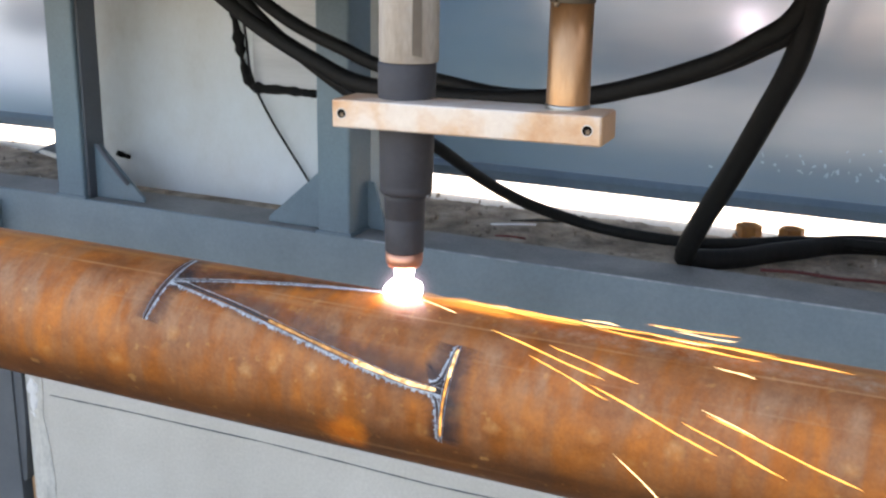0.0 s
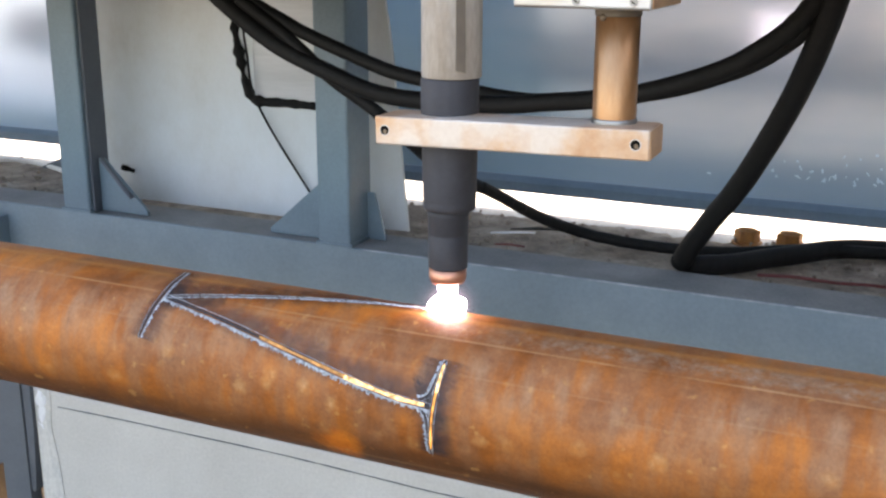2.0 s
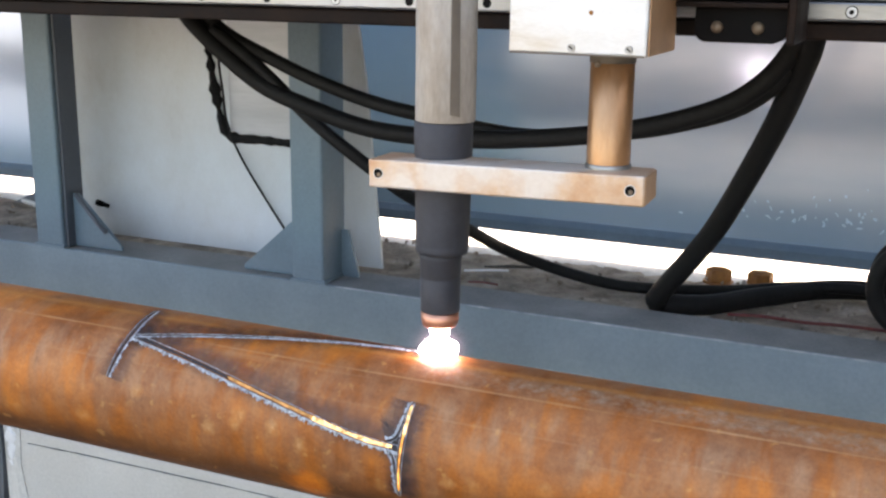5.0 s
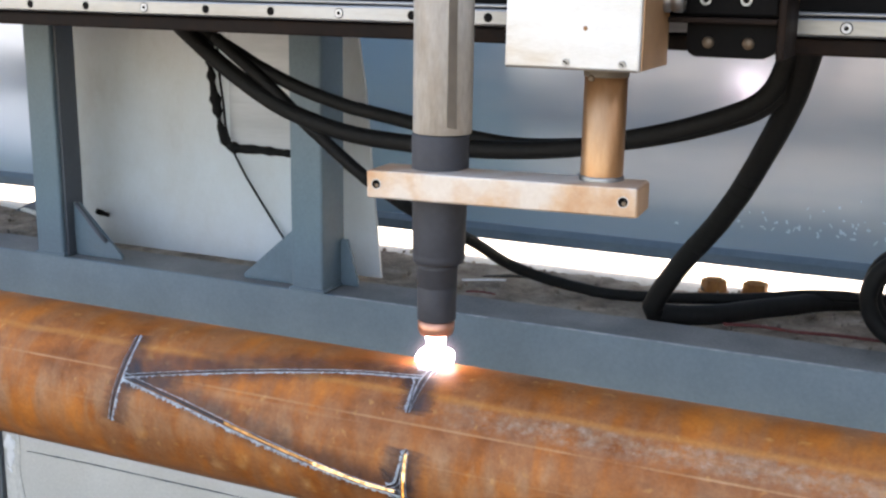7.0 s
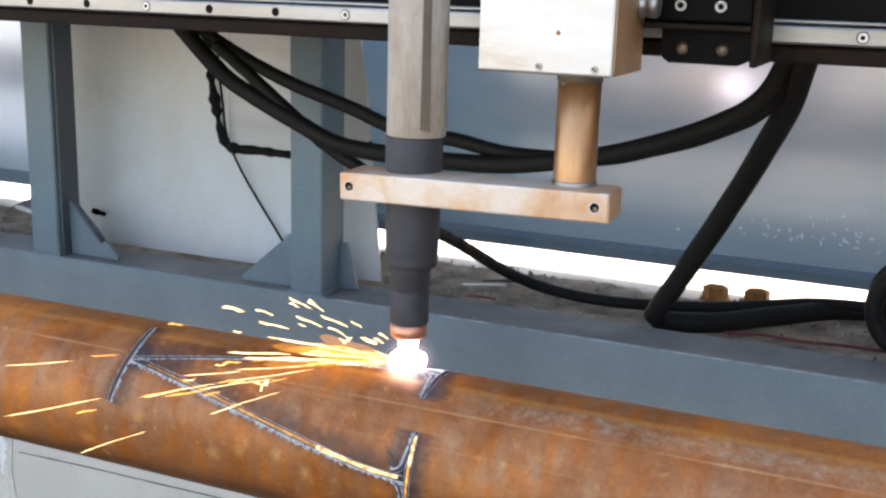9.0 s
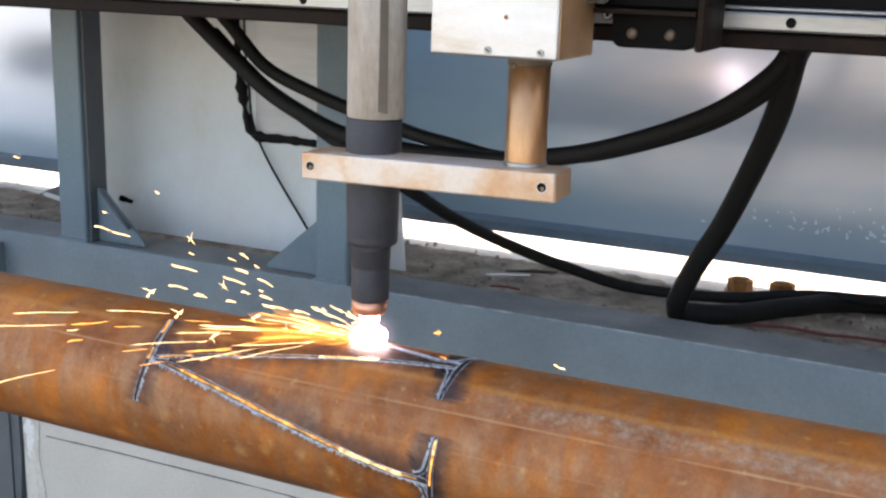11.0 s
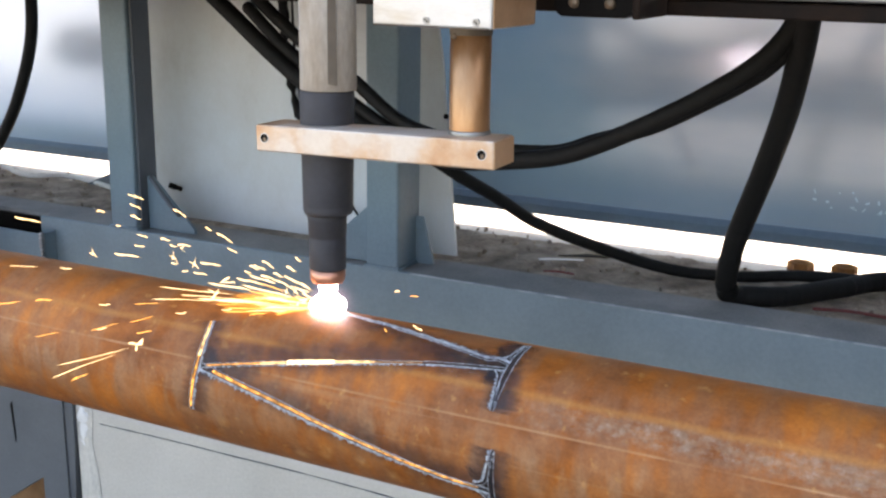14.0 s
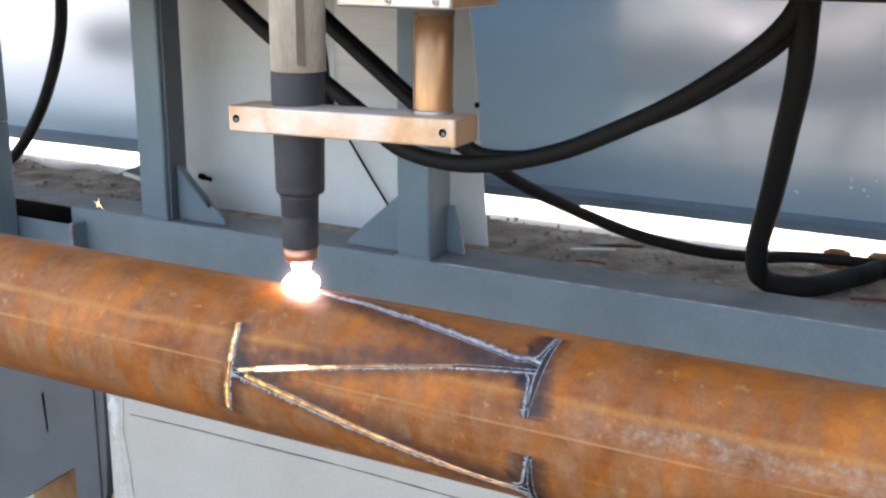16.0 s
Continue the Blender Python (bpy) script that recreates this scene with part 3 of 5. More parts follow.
def setting():
    tagged(part("floor", box((-40, -60, -0.2), (40, 0.66, 0.0)), YARD), "grey concrete workshop floor below the machine", "floor", kind="structure")
    tagged(part("platform", box((-40, 0.66, -0.2), (40, 60, GROUND_Z - 0.012)), CONCRETE), "raised pale concrete ground running out to daylight", "ground", kind="structure")
    tagged(part("ground", uneven((-3.2, 0.672), (1.6, 0.955), 0.008, GROUND_Z - 0.006, 0.006, 3.0), DIRT), "dry brown dirt and grit strewn behind the machine bed", "ground", kind="structure")
    # sheet metal door, standing a little off the ground on a rail
    door = empty("door_1", "closed blue-grey galvanised sheet door reflecting the arc", "door", kind="structure")
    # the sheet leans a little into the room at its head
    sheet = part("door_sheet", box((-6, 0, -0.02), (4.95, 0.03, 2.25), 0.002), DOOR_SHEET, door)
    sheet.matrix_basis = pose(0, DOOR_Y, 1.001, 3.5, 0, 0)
    rng, chips = random.Random(9), bmesh.new()
    for k in range(60):
        b = box((-0.5, -0.5, -0.5), (0.5, 0.5, 0.5))
        x, z = rng.gauss(0.34, 0.13), 0.035 + abs(rng.gauss(0.0, 0.035))
        join(chips, b, pose(x, -0.0006, z, 0, rng.uniform(0, 180), 0) @ Matrix.Diagonal((rng.uniform(0.003, 0.010), 0.0004, rng.uniform(0.0015, 0.0045), 1)))
    scuffs = part("paint_scuffs", chips, SCUFF, door, "small pale scuffs")
    scuffs.matrix_basis = sheet.matrix_basis.copy()
    part("bottom_rail", prism([(DOOR_Y - 0.012, 0.969), (DOOR_Y + 0.03, 0.969), (DOOR_Y + 0.03, 0.9995), (DOOR_Y - 0.004, 0.9995), (DOOR_Y - 0.012, 0.988)], -6, 6, "x"), DOOR_RAIL, door, "dark blue-grey folded rail")
    # unseen pale slab added so the door's west end reflects brighter
    tagged(part("door_reflector", box((-26, -24, 0.0005), (-3.4, -1.7, 0.006)), PALE_REFLECTOR), "unseen pale slab added to brighten the door's reflection", "pavement", kind="structure")
    # unseen wall added above the door to keep direct sun out
    tagged(part("wall_north", box((-40, DOOR_Y + 0.05, 3.1), (40, DOOR_Y + 0.25, 4.2)), WHITE_WALL), "unseen white wall added over the door against the sun", "wall", kind="structure")
    # unseen side wall added so that less light arrives from the east
    tagged(part("wall_east", box((5.0, -5, 0), (5.2, DOOR_Y + 0.25, 4.2)), WHITE_WALL), "unseen pale wall added to cut light from the east", "wall", kind="structure")
    # unseen roof added; its front edge sets how much sky reaches the pipe
    tagged(part("ceiling", box((-40, 0.10, 4.2), (40, DOOR_Y + 0.6, 4.3)), WHITE_WALL), "unseen pale roof added to limit the sky light", "ceiling", kind="structure")


setting()


# ---- machine bed, posts and board ----
def machine_bed():
    bed = empty("machine_bed", "grey-blue painted steel machine bed beam with dusty top", "machine bed", (0, 0, 0))
    part("front_plate", box((-1.215, BEAM_Y, 0.66), (3.0, BEAM_Y + 0.008, BEAM_Z), 0.002), BED_PAINT, bed)
    part("top_plate", box((-1.215, BEAM_Y + 0.010, BEAM_Z - 0.012), (3.0, 0.672, BEAM_Z - 0.001), 0.002), DUSTY_PAINT, bed, "dusty dark grey top flange")
    # worn edge strip, pale so that it also paints the edge's highlight
    part("edge_highlight", box((-0.40, BEAM_Y - 0.0006, BEAM_Z - 0.0012), (3.0, BEAM_Y + 0.003, BEAM_Z + 0.0006)), PALE_EDGE, bed, "pale worn edge with its highlight painted in")
    part("end_flange", box((-1.62, 0.600, BEAM_Z - 0.014), (-1.216, 0.672, BEAM_Z - 0.003), 0.001), DUSTY_PAINT, bed, "dusty dark grey top flange")
    # open-topped box at the bed's end, and the leg below
    end = part("end_box", box((-1.62, 0.533, 0.70), (-1.176, 0.539, 0.930), 0.0015), GREY_PAINT, bed, "grey open-topped end box")
    part("end_side", box((-1.182, 0.5395, 0.70), (-1.176, 0.5665, 0.932), 0.001), GREY_PAINT, end)
    # black fill and back plate paint the shade inside the open box
    part("hollow_shade", box((-1.61, 0.540, 0.70), (-1.216, 0.599, 0.86)), BLACK_STEEL, end, "black fill standing in for the end box's inner shade")
    part("hollow_shade_back", box((-1.61, 0.594, 0.861), (-1.216, 0.5995, 0.945)), BLACK_STEEL, end)
    leg = part("leg", prism([(-1.46, 0.657), (-1.46, 0.250), (-1.40, 0.290), (-1.215, 0.420), (-1.178, 0.444), (-1.178, 0.0), (-1.112, 0.0), (-1.112, 0.657)], 0.488, 0.515), DARK_PAINT, bed, "dark grey painted leg with a slanted cut-out")
    part("leg_flange", prism([(-1.1115, 0.657), (-1.1115, 0.395), (-1.106, 0.392), (-1.101, 0.400), (-1.095, 0.47), (-1.0905, 0.53), (-1.0905, 0.657)], 0.492, 0.513), DARK_PAINT, leg, "narrow dark grey edge flange")
    part("leg_slot", prism([(-1.252, 0.585), (-1.247, 0.592), (-1.243, 0.515), (-1.246, 0.505)], 0.4866, 0.4877), BLACK_STEEL, leg, "dark slot")
    part("hollow_back", box((-1.46, 0.62, 0.0), (-1.12, 0.63, 0.46)), TAN_OXIDE, leg, "rusty tan plate seen through the cut-out")
    weld = bmesh.new()
    for k in range(11):
        b = bmesh.new()
        bmesh.ops.create_icosphere(b, subdivisions=2, radius=0.0055 + 0.003 * noise.noise((k * 3.1, 0, 0)))
        join(weld, b, pose(-1.178 + 0.006 * noise.noise((k * 1.7, 5, 0)), 0.532, 0.930 - 0.0075 * k))
    part("weld_bead", weld, STEEL, bed, "lumpy silver weld bead", True)
    part("apron", box((-1.089, 0.50, 0.0), (3.0, 0.52, 0.655), 0.003), WHITE_WALL, bed, "white painted apron panel with a seam")
    rng = random.Random(31)
    crack = [(-1.03 + 0.16 * k, 0.4994, 0.5905 + rng.uniform(-0.0022, 0.0022) - (0.003 if k % 5 == 0 else 0)) for k in range(26)]
    part("apron_seam", sweep(crack, 0.0011, 5, 160, wobble=0.9), DARK_PAINT, bed, "thin wavering dark crack")
    part("apron_seam", sweep([(-0.93 + 0.17 * k, 0.4994, 0.626 - 0.0005 * k + rng.uniform(-0.001, 0.001)) for k in range(12)], 0.0005, 4, 80, wobble=0.9), DARK_PAINT, bed, "faint thin crack")
    lumps = bmesh.new()
    for x, z, s, tall in ((-1.076, 0.634, 0.010, 1.6), (-1.070, 0.594, 0.015, 1.3), (-1.073, 0.566, 0.013, 1.8), (-1.078, 0.540, 0.009, 1.4), (-1.084, 0.505, 0.006, 2.4), (-1.082, 0.47, 0.006, 2.8), (-1.080, 0.43, 0.005, 3.2), (-1.078, 0.39, 0.006, 2.6), (-1.08, 0.34, 0.007, 2.4)):
        b = bmesh.new()
        bmesh.ops.create_icosphere(b, subdivisions=3, radius=1)
        for v in b.verts:
            v.co *= 1 + 0.45 * noise.noise(v.co * 1.6 + Vector((z * 40, 0, 0)))
        join(lumps, b, pose(x, 0.501, z) @ Matrix.Diagonal((s, s * 0.35, s * tall, 1)))
    part("plaster_edge", lumps, FILLER, bed, "lumpy white filler along the apron's edge", True)
    smear = prism([(-1.088, 0.655), (-1.05, 0.655), (-1.046, 0.60), (-1.052, 0.54), (-1.040, 0.47), (-1.035, 0.40), (-1.044, 0.30), (-1.088, 0.30)], 0.4985, 0.4997)
    part("plaster_smear", smear, SMEAR, bed, "grey rubbed smear on the filler")
    return bed


def post(x, width, name_label, deep=0.055):
    thing = empty("post", name_label, "steel post", (x, BEAM_Y + 0.001, BEAM_Z), "posts on the bed")
    part("column", box((0, 0, 0), (width, deep, 0.46), 0.004), GREY_PAINT, thing)
    part("base_weld", box((-0.004, -0.003, 0.0), (width + 0.004, deep + 0.003, 0.006), 0.002), GREY_PAINT, thing)
    return thing


def gusset(x, size, height, side, thing_post, back=0.0):
    s = 1 if side == "east" else -1
    bm = prism([(0, 0), (s * size, 0), (s * size, 0.008), (s * 0.012, height), (0, height)], 0.026, 0.032)
    ob = part("gusset", bm, GREY_PAINT, thing_post, "triangular grey gusset plate")
    ob.matrix_basis = pose(x, back, 0.001)
    rim = sweep([(s * 0.010, 0.022, height), (s * size * 0.5, 0.022, height * 0.5 + 0.004), (s * size * 0.72, 0.022, height * 0.29 + 0.004)], 0.0042, 6, 4)
    if height > 0.096:
        part("rim", rim, DARK_PAINT, ob, "dark gusset rim")


bed = machine_bed()
west = post(-1.034, 0.062, "grey-blue square steel post with one gusset on the bed")
# thin dark strip that paints in the shade on the post's east face
part("side_shade", box((0.063, 0.008, 0.0), (0.068, 0.054, 0.46), 0.001), DARK_PAINT, west, "dark strip standing in for the post's shaded side")
gusset(0.069, 0.105, 0.098, "east", west)
middle = post(-0.483, 0.060, "grey-blue square steel post with gussets both sides", 0.076)
gusset(0.0, 0.111, 0.095, "west", middle)
gusset(0.061, 0.032, 0.080, "east", middle, 0.034)
far_post = post(-1.382, 0.062, "grey-blue square steel post at the bed's end")
far_post.matrix_basis = pose(-1.382, 0.475, 0.658)
part("column_top", box((0, 0, 0.462), (0.062, 0.055, 0.80), 0.004), GREY_PAINT, far_post)


def board():
    """The white painted backing board behind the posts, with its patched corner."""
    thing = empty("backing_board", "dirty white painted sheet board behind the posts", "board", (0, 0, 0))
    part("sheet", prism([(-1.045, BEAM_Z), (-0.382, BEAM_Z), (-0.392, 1.06), (-0.412, 1.28), (-0.43, 1.395), (-1.045, 1.395)], 0.700, 0.706), WHITE_PAINT, thing)
    part("patch_panel", box((-0.685, 0.696, 1.168), (-0.48, 0.6995, 1.395), 0.001), PATCH_GREY, thing, "streaky grey patch panel")
    edge = sweep([(-0.728, 0.696, 1.39), (-0.722, 0.696, 1.294), (-0.713, 0.695, 1.245), (-0.703, 0.695, 1.195), (-0.689, 0.695, 1.167)], 0.0085, 8, 60, wobble=1.1)
    part("sealant_bead", edge, SEALANT, thing, "black sealant bead")
    part("sealant_bead", sweep([(-0.69, 0.695, 1.167), (-0.66, 0.695, 1.164), (-0.628, 0.695, 1.165), (-0.558, 0.695, 1.163), (-0.47, 0.695, 1.162)], 0.0080, 8, 60, wobble=0.8), SEALANT, thing, "black sealant bead")
    pin = lathe([(0.0, 0), (0.0055, 0), (0.006, 0.012), (0.0045, 0.014), (0.0045, 0.026), (0, 0.026)], 12, "y")
    ob = part("pin", pin, BLACK_STEEL, thing, "short black bolt", True)
    ob.matrix_basis = pose(-0.985, 0.678, 1.021, -24, 0, -25)
    ob = part("screw", lathe([(0.0, 0), (0.004, 0.001), (0.005, 0.004), (0, 0.004)], 10, "y"), BLACK_STEEL, thing, "", True)
    ob.matrix_basis = pose(-0.405, 0.696, 1.195)


board()
tagged(part("wire", sweep([(-0.70, 0.685, 1.39), (-0.698, 0.686, 1.305), (-0.691, 0.686, 1.246), (-0.683, 0.686, 1.187), (-0.65, 0.688, 1.119), (-0.572, 0.690, 1.008), (-0.55, 0.69, 0.975), (-0.54, 0.69, 0.960)], 0.0022, 8, 60), RUBBER), "thin black wire hanging down the white board", "wire")


# ---- things on the ground ----
def hex_bolt(x, y, turn):
    thing = empty("anchor_bolt", "rusty brown hexagonal anchor bolt standing in the ground", "bolt", (x, y, GROUND_Z - 0.012), "anchor bolts")
    nut = lathe([(0.0195, 0.006), (0.0225, 0.008), (0.0225, 0.026), (0.0200, 0.028)], 6)
    part("nut", nut, BOLT_RUST, thing).matrix_basis = pose(0, 0, 0, 0, 0, turn)
    part("stud", lathe([(0.012, 0.0), (0.012, 0.0285), (0.010, 0.0295)], 16), BOLT_RUST, thing)
    part("washer", lathe([(0.027, 0.003), (0.027, 0.006)], 20), BOLT_RUST, thing)


hex_bolt(0.148, 0.966, 8)
hex_bolt(0.219, 0.974, 20)
tagged(part("steel_rod", sweep([(-0.263, 0.785, 0.947), (-0.228, 0.80, 0.948), (-0.192, 0.818, 0.947)], 0.0020, 8, 8), BRIGHT_ROD), "short bright steel rod lying on the dirt", "rod")
tagged(part("red_offcut", sweep([(-0.232, 0.729, 0.944), (-0.205, 0.731, 0.946), (-0.180, 0.735, 0.944)], 0.002, 6, 8), RED_WIRE), "short red wire offcut lying on the dirt", "wire")
tagged(part("red_wire", sweep([(0.205, 0.728, 0.947), (0.26, 0.735, 0.949), (0.32, 0.737, 0.947), (0.40, 0.745, 0.948), (0.70, 0.75, 0.946)], 0.0028, 8, 30), RED_WIRE), "thin dark red wire lying along the bed", "wire")
tagged(part("pale_wire", sweep([(-1.946, 0.926, 0.95), (-1.746, 0.926, 0.95), (-1.696, 0.92, 0.95), (-1.612, 0.878, 0.95), (-1.551, 0.866, 0.95), (-1.5, 0.911, 0.95), (-1.392, 0.889, 0.95), (-1.278, 0.847, 0.95)], 0.0052, 8, 40), PALE_WIRE), "thin off-white wire lying on the dirt", "wire")


def pebbles():
    rng = random.Random(5)
    bm = bmesh.new()
    for k in range(620):
        x, y = rng.uniform(-2.2, 0.55), 0.69 + 0.285 * rng.random() ** 0.95
        b = bmesh.new()
        bmesh.ops.create_icosphere(b, subdivisions=1, radius=1)
        s = rng.choice((0.0015, 0.002, 0.003, 0.005))
        join(bm, b, pose(x, y, GROUND_Z - 0.004 + s * 0.3, rng.uniform(0, 90), rng.uniform(0, 90), rng.uniform(0, 360)) @ Matrix.Diagonal((s * rng.uniform(0.8, 1.8), s, s * 0.7, 1)))
    return bm


tagged(part("grit", pebbles(), DIRT), "loose brown grit and small stones on the ground", "gravel", kind="stuff")
tagged(part("scrap_strip", prism([(-0.245, 0.832), (-0.165, 0.862), (-0.160, 0.875), (-0.205, 0.866)], 0.9435, 0.9455, "z"), BLACK_STEEL), "thin dark scrap strip lying on the dirt", "scrap")
tagged(part("scrap_plate", prism([(-1.40, 0.945), (-1.27, 0.945), (-1.27, 0.972), (-1.33, 0.975)], 0.88, 0.90), DARK_PAINT), "bent dark scrap plate lying on the dirt", "scrap")


# ---- gantry over the pipe ----
def gantry():
    thing = empty("gantry_beam", "black gantry beam carrying a bright linear guide rail", "gantry", (0, 0, 1.40))
    part("lower_lip", box((-3, 0.158, 0.0), (3, 0.30, 0.016), 0.002), BROWN_STEEL, thing)
    part("beam_body", box((-3, 0.185, 0.017), (3, 0.64, 0.22), 0.003), BLACK_STEEL, thing)
    rail = part("guide_rail", box((-3, 0.150, 0.018), (3, 0.184, 0.036), 0.0025), STEEL, thing, "bright steel guide rail with screw holes")
    part("rail_crown", box((-3, 0.160, 0.037), (3, 0.184, 0.041), 0.0015), STEEL, thing)
    def screw(rings):
        bm = bmesh.new()
        for r0, r1, h, slot in rings:
            b = lathe([(r0, -h), (r1, -h + 0.0003)], 20, "y")
            for f in b.faces:
                f.material_index = slot
            join(bm, b)
        return bm
    hole = finish(screw([(0.0047, 0.0051, 0.0, 0)]), "rail_screw", [BLACK_STEEL, STEEL])
    cap = finish(screw([(0.0055, 0.0058, 0.0, 0), (0.0045, 0.0048, 0.0006, 1), (0.0021, 0.0023, 0.0011, 0)]), "rail_screw", [BLACK_STEEL, BOX_METAL])
    for k in range(-9, 10):
        ob = new("rail_screw", cap if k % 3 == 0 else hole)
        ob.parent = rail
        ob.matrix_basis = pose(-0.159 + 0.0905 * k, 0.1496, 0.027)
    return thing


gantry()


# ---- torch on its carriage ----
def cylinder_bit(r, lo, hi, seg=24, axis="z"):
    return lathe([(r * 0.97, lo), (r, lo + 0.0006), (r, hi - 0.0006), (r * 0.97, hi)], seg, axis)


def torch():
    """The whole travelling head; its own zero is the torch's axis at the world's floor."""
    head = empty("cutting_torch", "plasma cutting torch on a clamp plate and white slide box", "torch", (between(TORCH_X, 0), TORCH_Y, 0))
    part("sleeve", lathe([(0.0284, 1.3215), (0.0288, 1.3225), (0.0290, 1.62), (0.0284, 1.62)], 48), SLEEVE, head, "worn beige-grey fibre sleeve", True)
    part("seam_tape", prism([(-0.004, 1.33), (0.005, 1.328), (0.004, 1.43), (0.006, 1.62), (-0.003, 1.62)], -0.0018, 0.0018), SEAM, head, "brown seam strip").matrix_basis = pose(0.0188, -0.0228, 0, 0, 0, 38)
    part("torch_body", lathe([(0.0225, 1.1915), (0.0252, 1.1925), (0.0261, 1.1955), (0.0263, 1.199), (0.0259, 1.2005), (0.0263, 1.202), (0.0269, 1.240), (0.0272, 1.257), (0.0279, 1.287), (0.0281, 1.318), (0.0278, 1.3205), (0.0262, 1.3212)], 48), TORCH_GREY, head, "dark grey torch body", True).matrix_basis = pose(-0.0018, 0, 0)
    part("shield_cap", lathe([(0.0190, 1.132), (0.0196, 1.1335), (0.0199, 1.166), (0.0195, 1.1668), (0.0200, 1.1676), (0.0204, 1.186), (0.0222, 1.1912)], 48), TORCH_GREY, head, "dark grey tapered cap", True).matrix_basis = pose(-0.0032, 0, 0)
    part("nozzle", lathe([(0.0090, 1.1145), (0.0165, 1.1165), (0.0182, 1.1195), (0.0188, 1.1230), (0.0188, 1.1315)], 40), COPPER, head, "hot copper nozzle", True).matrix_basis = pose(-0.0034, 0, 0)
    plate = prism([(-0.0605, -0.043), (0.2055, -0.043), (0.2035, 0.006), (-0.0605, 0.006)], -0.0135, 0.0135, "z")
    bmesh.ops.bevel(plate, geom=plate.edges[:], offset=0.0018, segments=2, affect="EDGES", profile=0.5)
    clamp = part("clamp_plate", plate, CLAMP_METAL, head, "tarnished aluminium clamp plate")
    clamp.matrix_basis = pose(0, 0, 1.2735, 0, -1.15, 0)
    for x in (-0.050, 0.193):
        part("clamp_hole", lathe([(0.0044, 0.0), (0.0044, 0.0007), (0.0036, 0.0007), (0.0028, 0.0003)], 16, "y"), BLACK_STEEL, clamp, "dark screw hole").matrix_basis = pose(x, -0.0437, 0.0005)
        part("hole_glint", lathe([(0.0, -0.0009), (0.0019, -0.0009), (0.0021, -0.0004)], 12, "y"), DULL_BRASS, clamp).matrix_basis = pose(x + 0.0010, -0.0437, -0.0006)
        part("hole_rim", lathe([(0.0052, 0.0), (0.0052, 0.0004), (0.0046, 0.0004)], 18, "y"), BOX_METAL, clamp).matrix_basis = pose(x, -0.0433, 0.0005)
    part("end_face", prism([(0.2058, -0.0425), (0.2065, -0.0425), (0.2045, 0.0055), (0.2038, 0.0055)], -0.0122, 0.0122, "z"), TAN_OXIDE, clamp, "orange oxidised end face")
    tube = part("slide_tube", lathe([(0.0192, 1.286), (0.0200, 1.288), (0.0195, 1.292), (0.0195, 1.41)], 40), TUBE_METAL, head, "brown-stained polished steel tube", True)
    tube.matrix_basis = pose(0.1625, -0.006, 0)
    part("base_collar", lathe([(0.0198, 1.2865), (0.0206, 1.2875), (0.0206, 1.2935), (0.0199, 1.2945)], 40), STEEL, tube, "bright polished collar at the tube's foot", True)
    part("set_screw", lathe([(0.0, -0.0035), (0.0026, -0.0030), (0.0032, -0.0010), (0.0032, 0.004)], 14, "y"), DULL_BRASS, tube, "small brass set screw", True).matrix_basis = pose(-0.0085, -0.0178, 1.3830)
    part("tube_ring", lathe([(0.0199, 1.3835), (0.0204, 1.3845), (0.0204, 1.3905), (0.0199, 1.391)], 40), SEAM, tube, "dark ring under the box", True)
    slide = part("slide_box", box((0.080, -0.048, 1.391), (0.202, 0.052, 1.66), 0.0025), BOX_METAL, head, "scuffed white aluminium slide box")
    for x in (0.137, 0.187):
        head_screw = part("box_screw", cylinder_bit(0.0034, -0.0012, 0.0008, 14, "y"), STEEL, slide)
        head_screw.matrix_basis = pose(x, -0.0485, 1.3975)
        part("screw_socket", box((-0.0022, -0.0016, -0.0006), (0.0022, -0.0011, 0.0006)), BLACK_STEEL, head_screw).matrix_basis = pose(0, 0, 0, 0, 35, 0)
    part("box_plug", lathe([(0.0, -0.0006), (0.0018, -0.0006), (0.0021, 0.0006)], 12, "y"), BOLT_RUST, slide, "small rusty plug").matrix_basis = pose(0.1531, -0.0482, 1.4270)
    part("bottom_seam", box((0.0815, -0.0486, 1.3912), (0.2005, -0.0479, 1.3926)), SEAM, slide, "brown dirt along the lower edge")
    part("side_plate", box((0.2024, -0.046, 1.3925), (0.2036, 0.050, 1.66)), TAN_OXIDE, slide, "tan oxidised side plate")
    block = part("carriage_block", box((0.197, 0.060, 1.4365), (0.300, 0.140, 1.66), 0.003), BLACK_STEEL, head, "oily black carriage block")
    part("carriage_flange", box((0.3005, 0.046, 1.400), (0.3075, 0.140, 1.66), 0.002), BROWN_STEEL, block)
    part("carriage_shelf", box((0.190, 0.044, 1.4312), (0.300, 0.140, 1.4360), 0.001), BROWN_STEEL, block, "rust-edged steel shelf")
    outline = [(0.218, 1.4308), (0.218, 1.409), (0.2205, 1.4035), (0.226, 1.400), (0.288, 1.400), (0.2955, 1.4035), (0.300, 1.409), (0.300, 1.4308)]
    lower = part("carriage_foot", prism(outline, 0.062, 0.138), BLACK_STEEL, head, "oily black carriage foot")
    for x in (0.238, 0.274):
        part("foot_screw", lathe([(0.0, -0.0045), (0.0030, -0.0038), (0.0052, -0.0015), (0.0056, 0.001)], 18, "y"), DULL_BRASS, lower, "", True).matrix_basis = pose(x, 0.0615, 1.4135)
        bolt = part("block_screw", lathe([(0.0052, 0.0), (0.0052, -0.0016), (0.0030, -0.0016), (0.0026, -0.0004)], 18, "y"), STEEL, block)
        bolt.matrix_basis = pose(x - 0.004, 0.0595, 1.452)
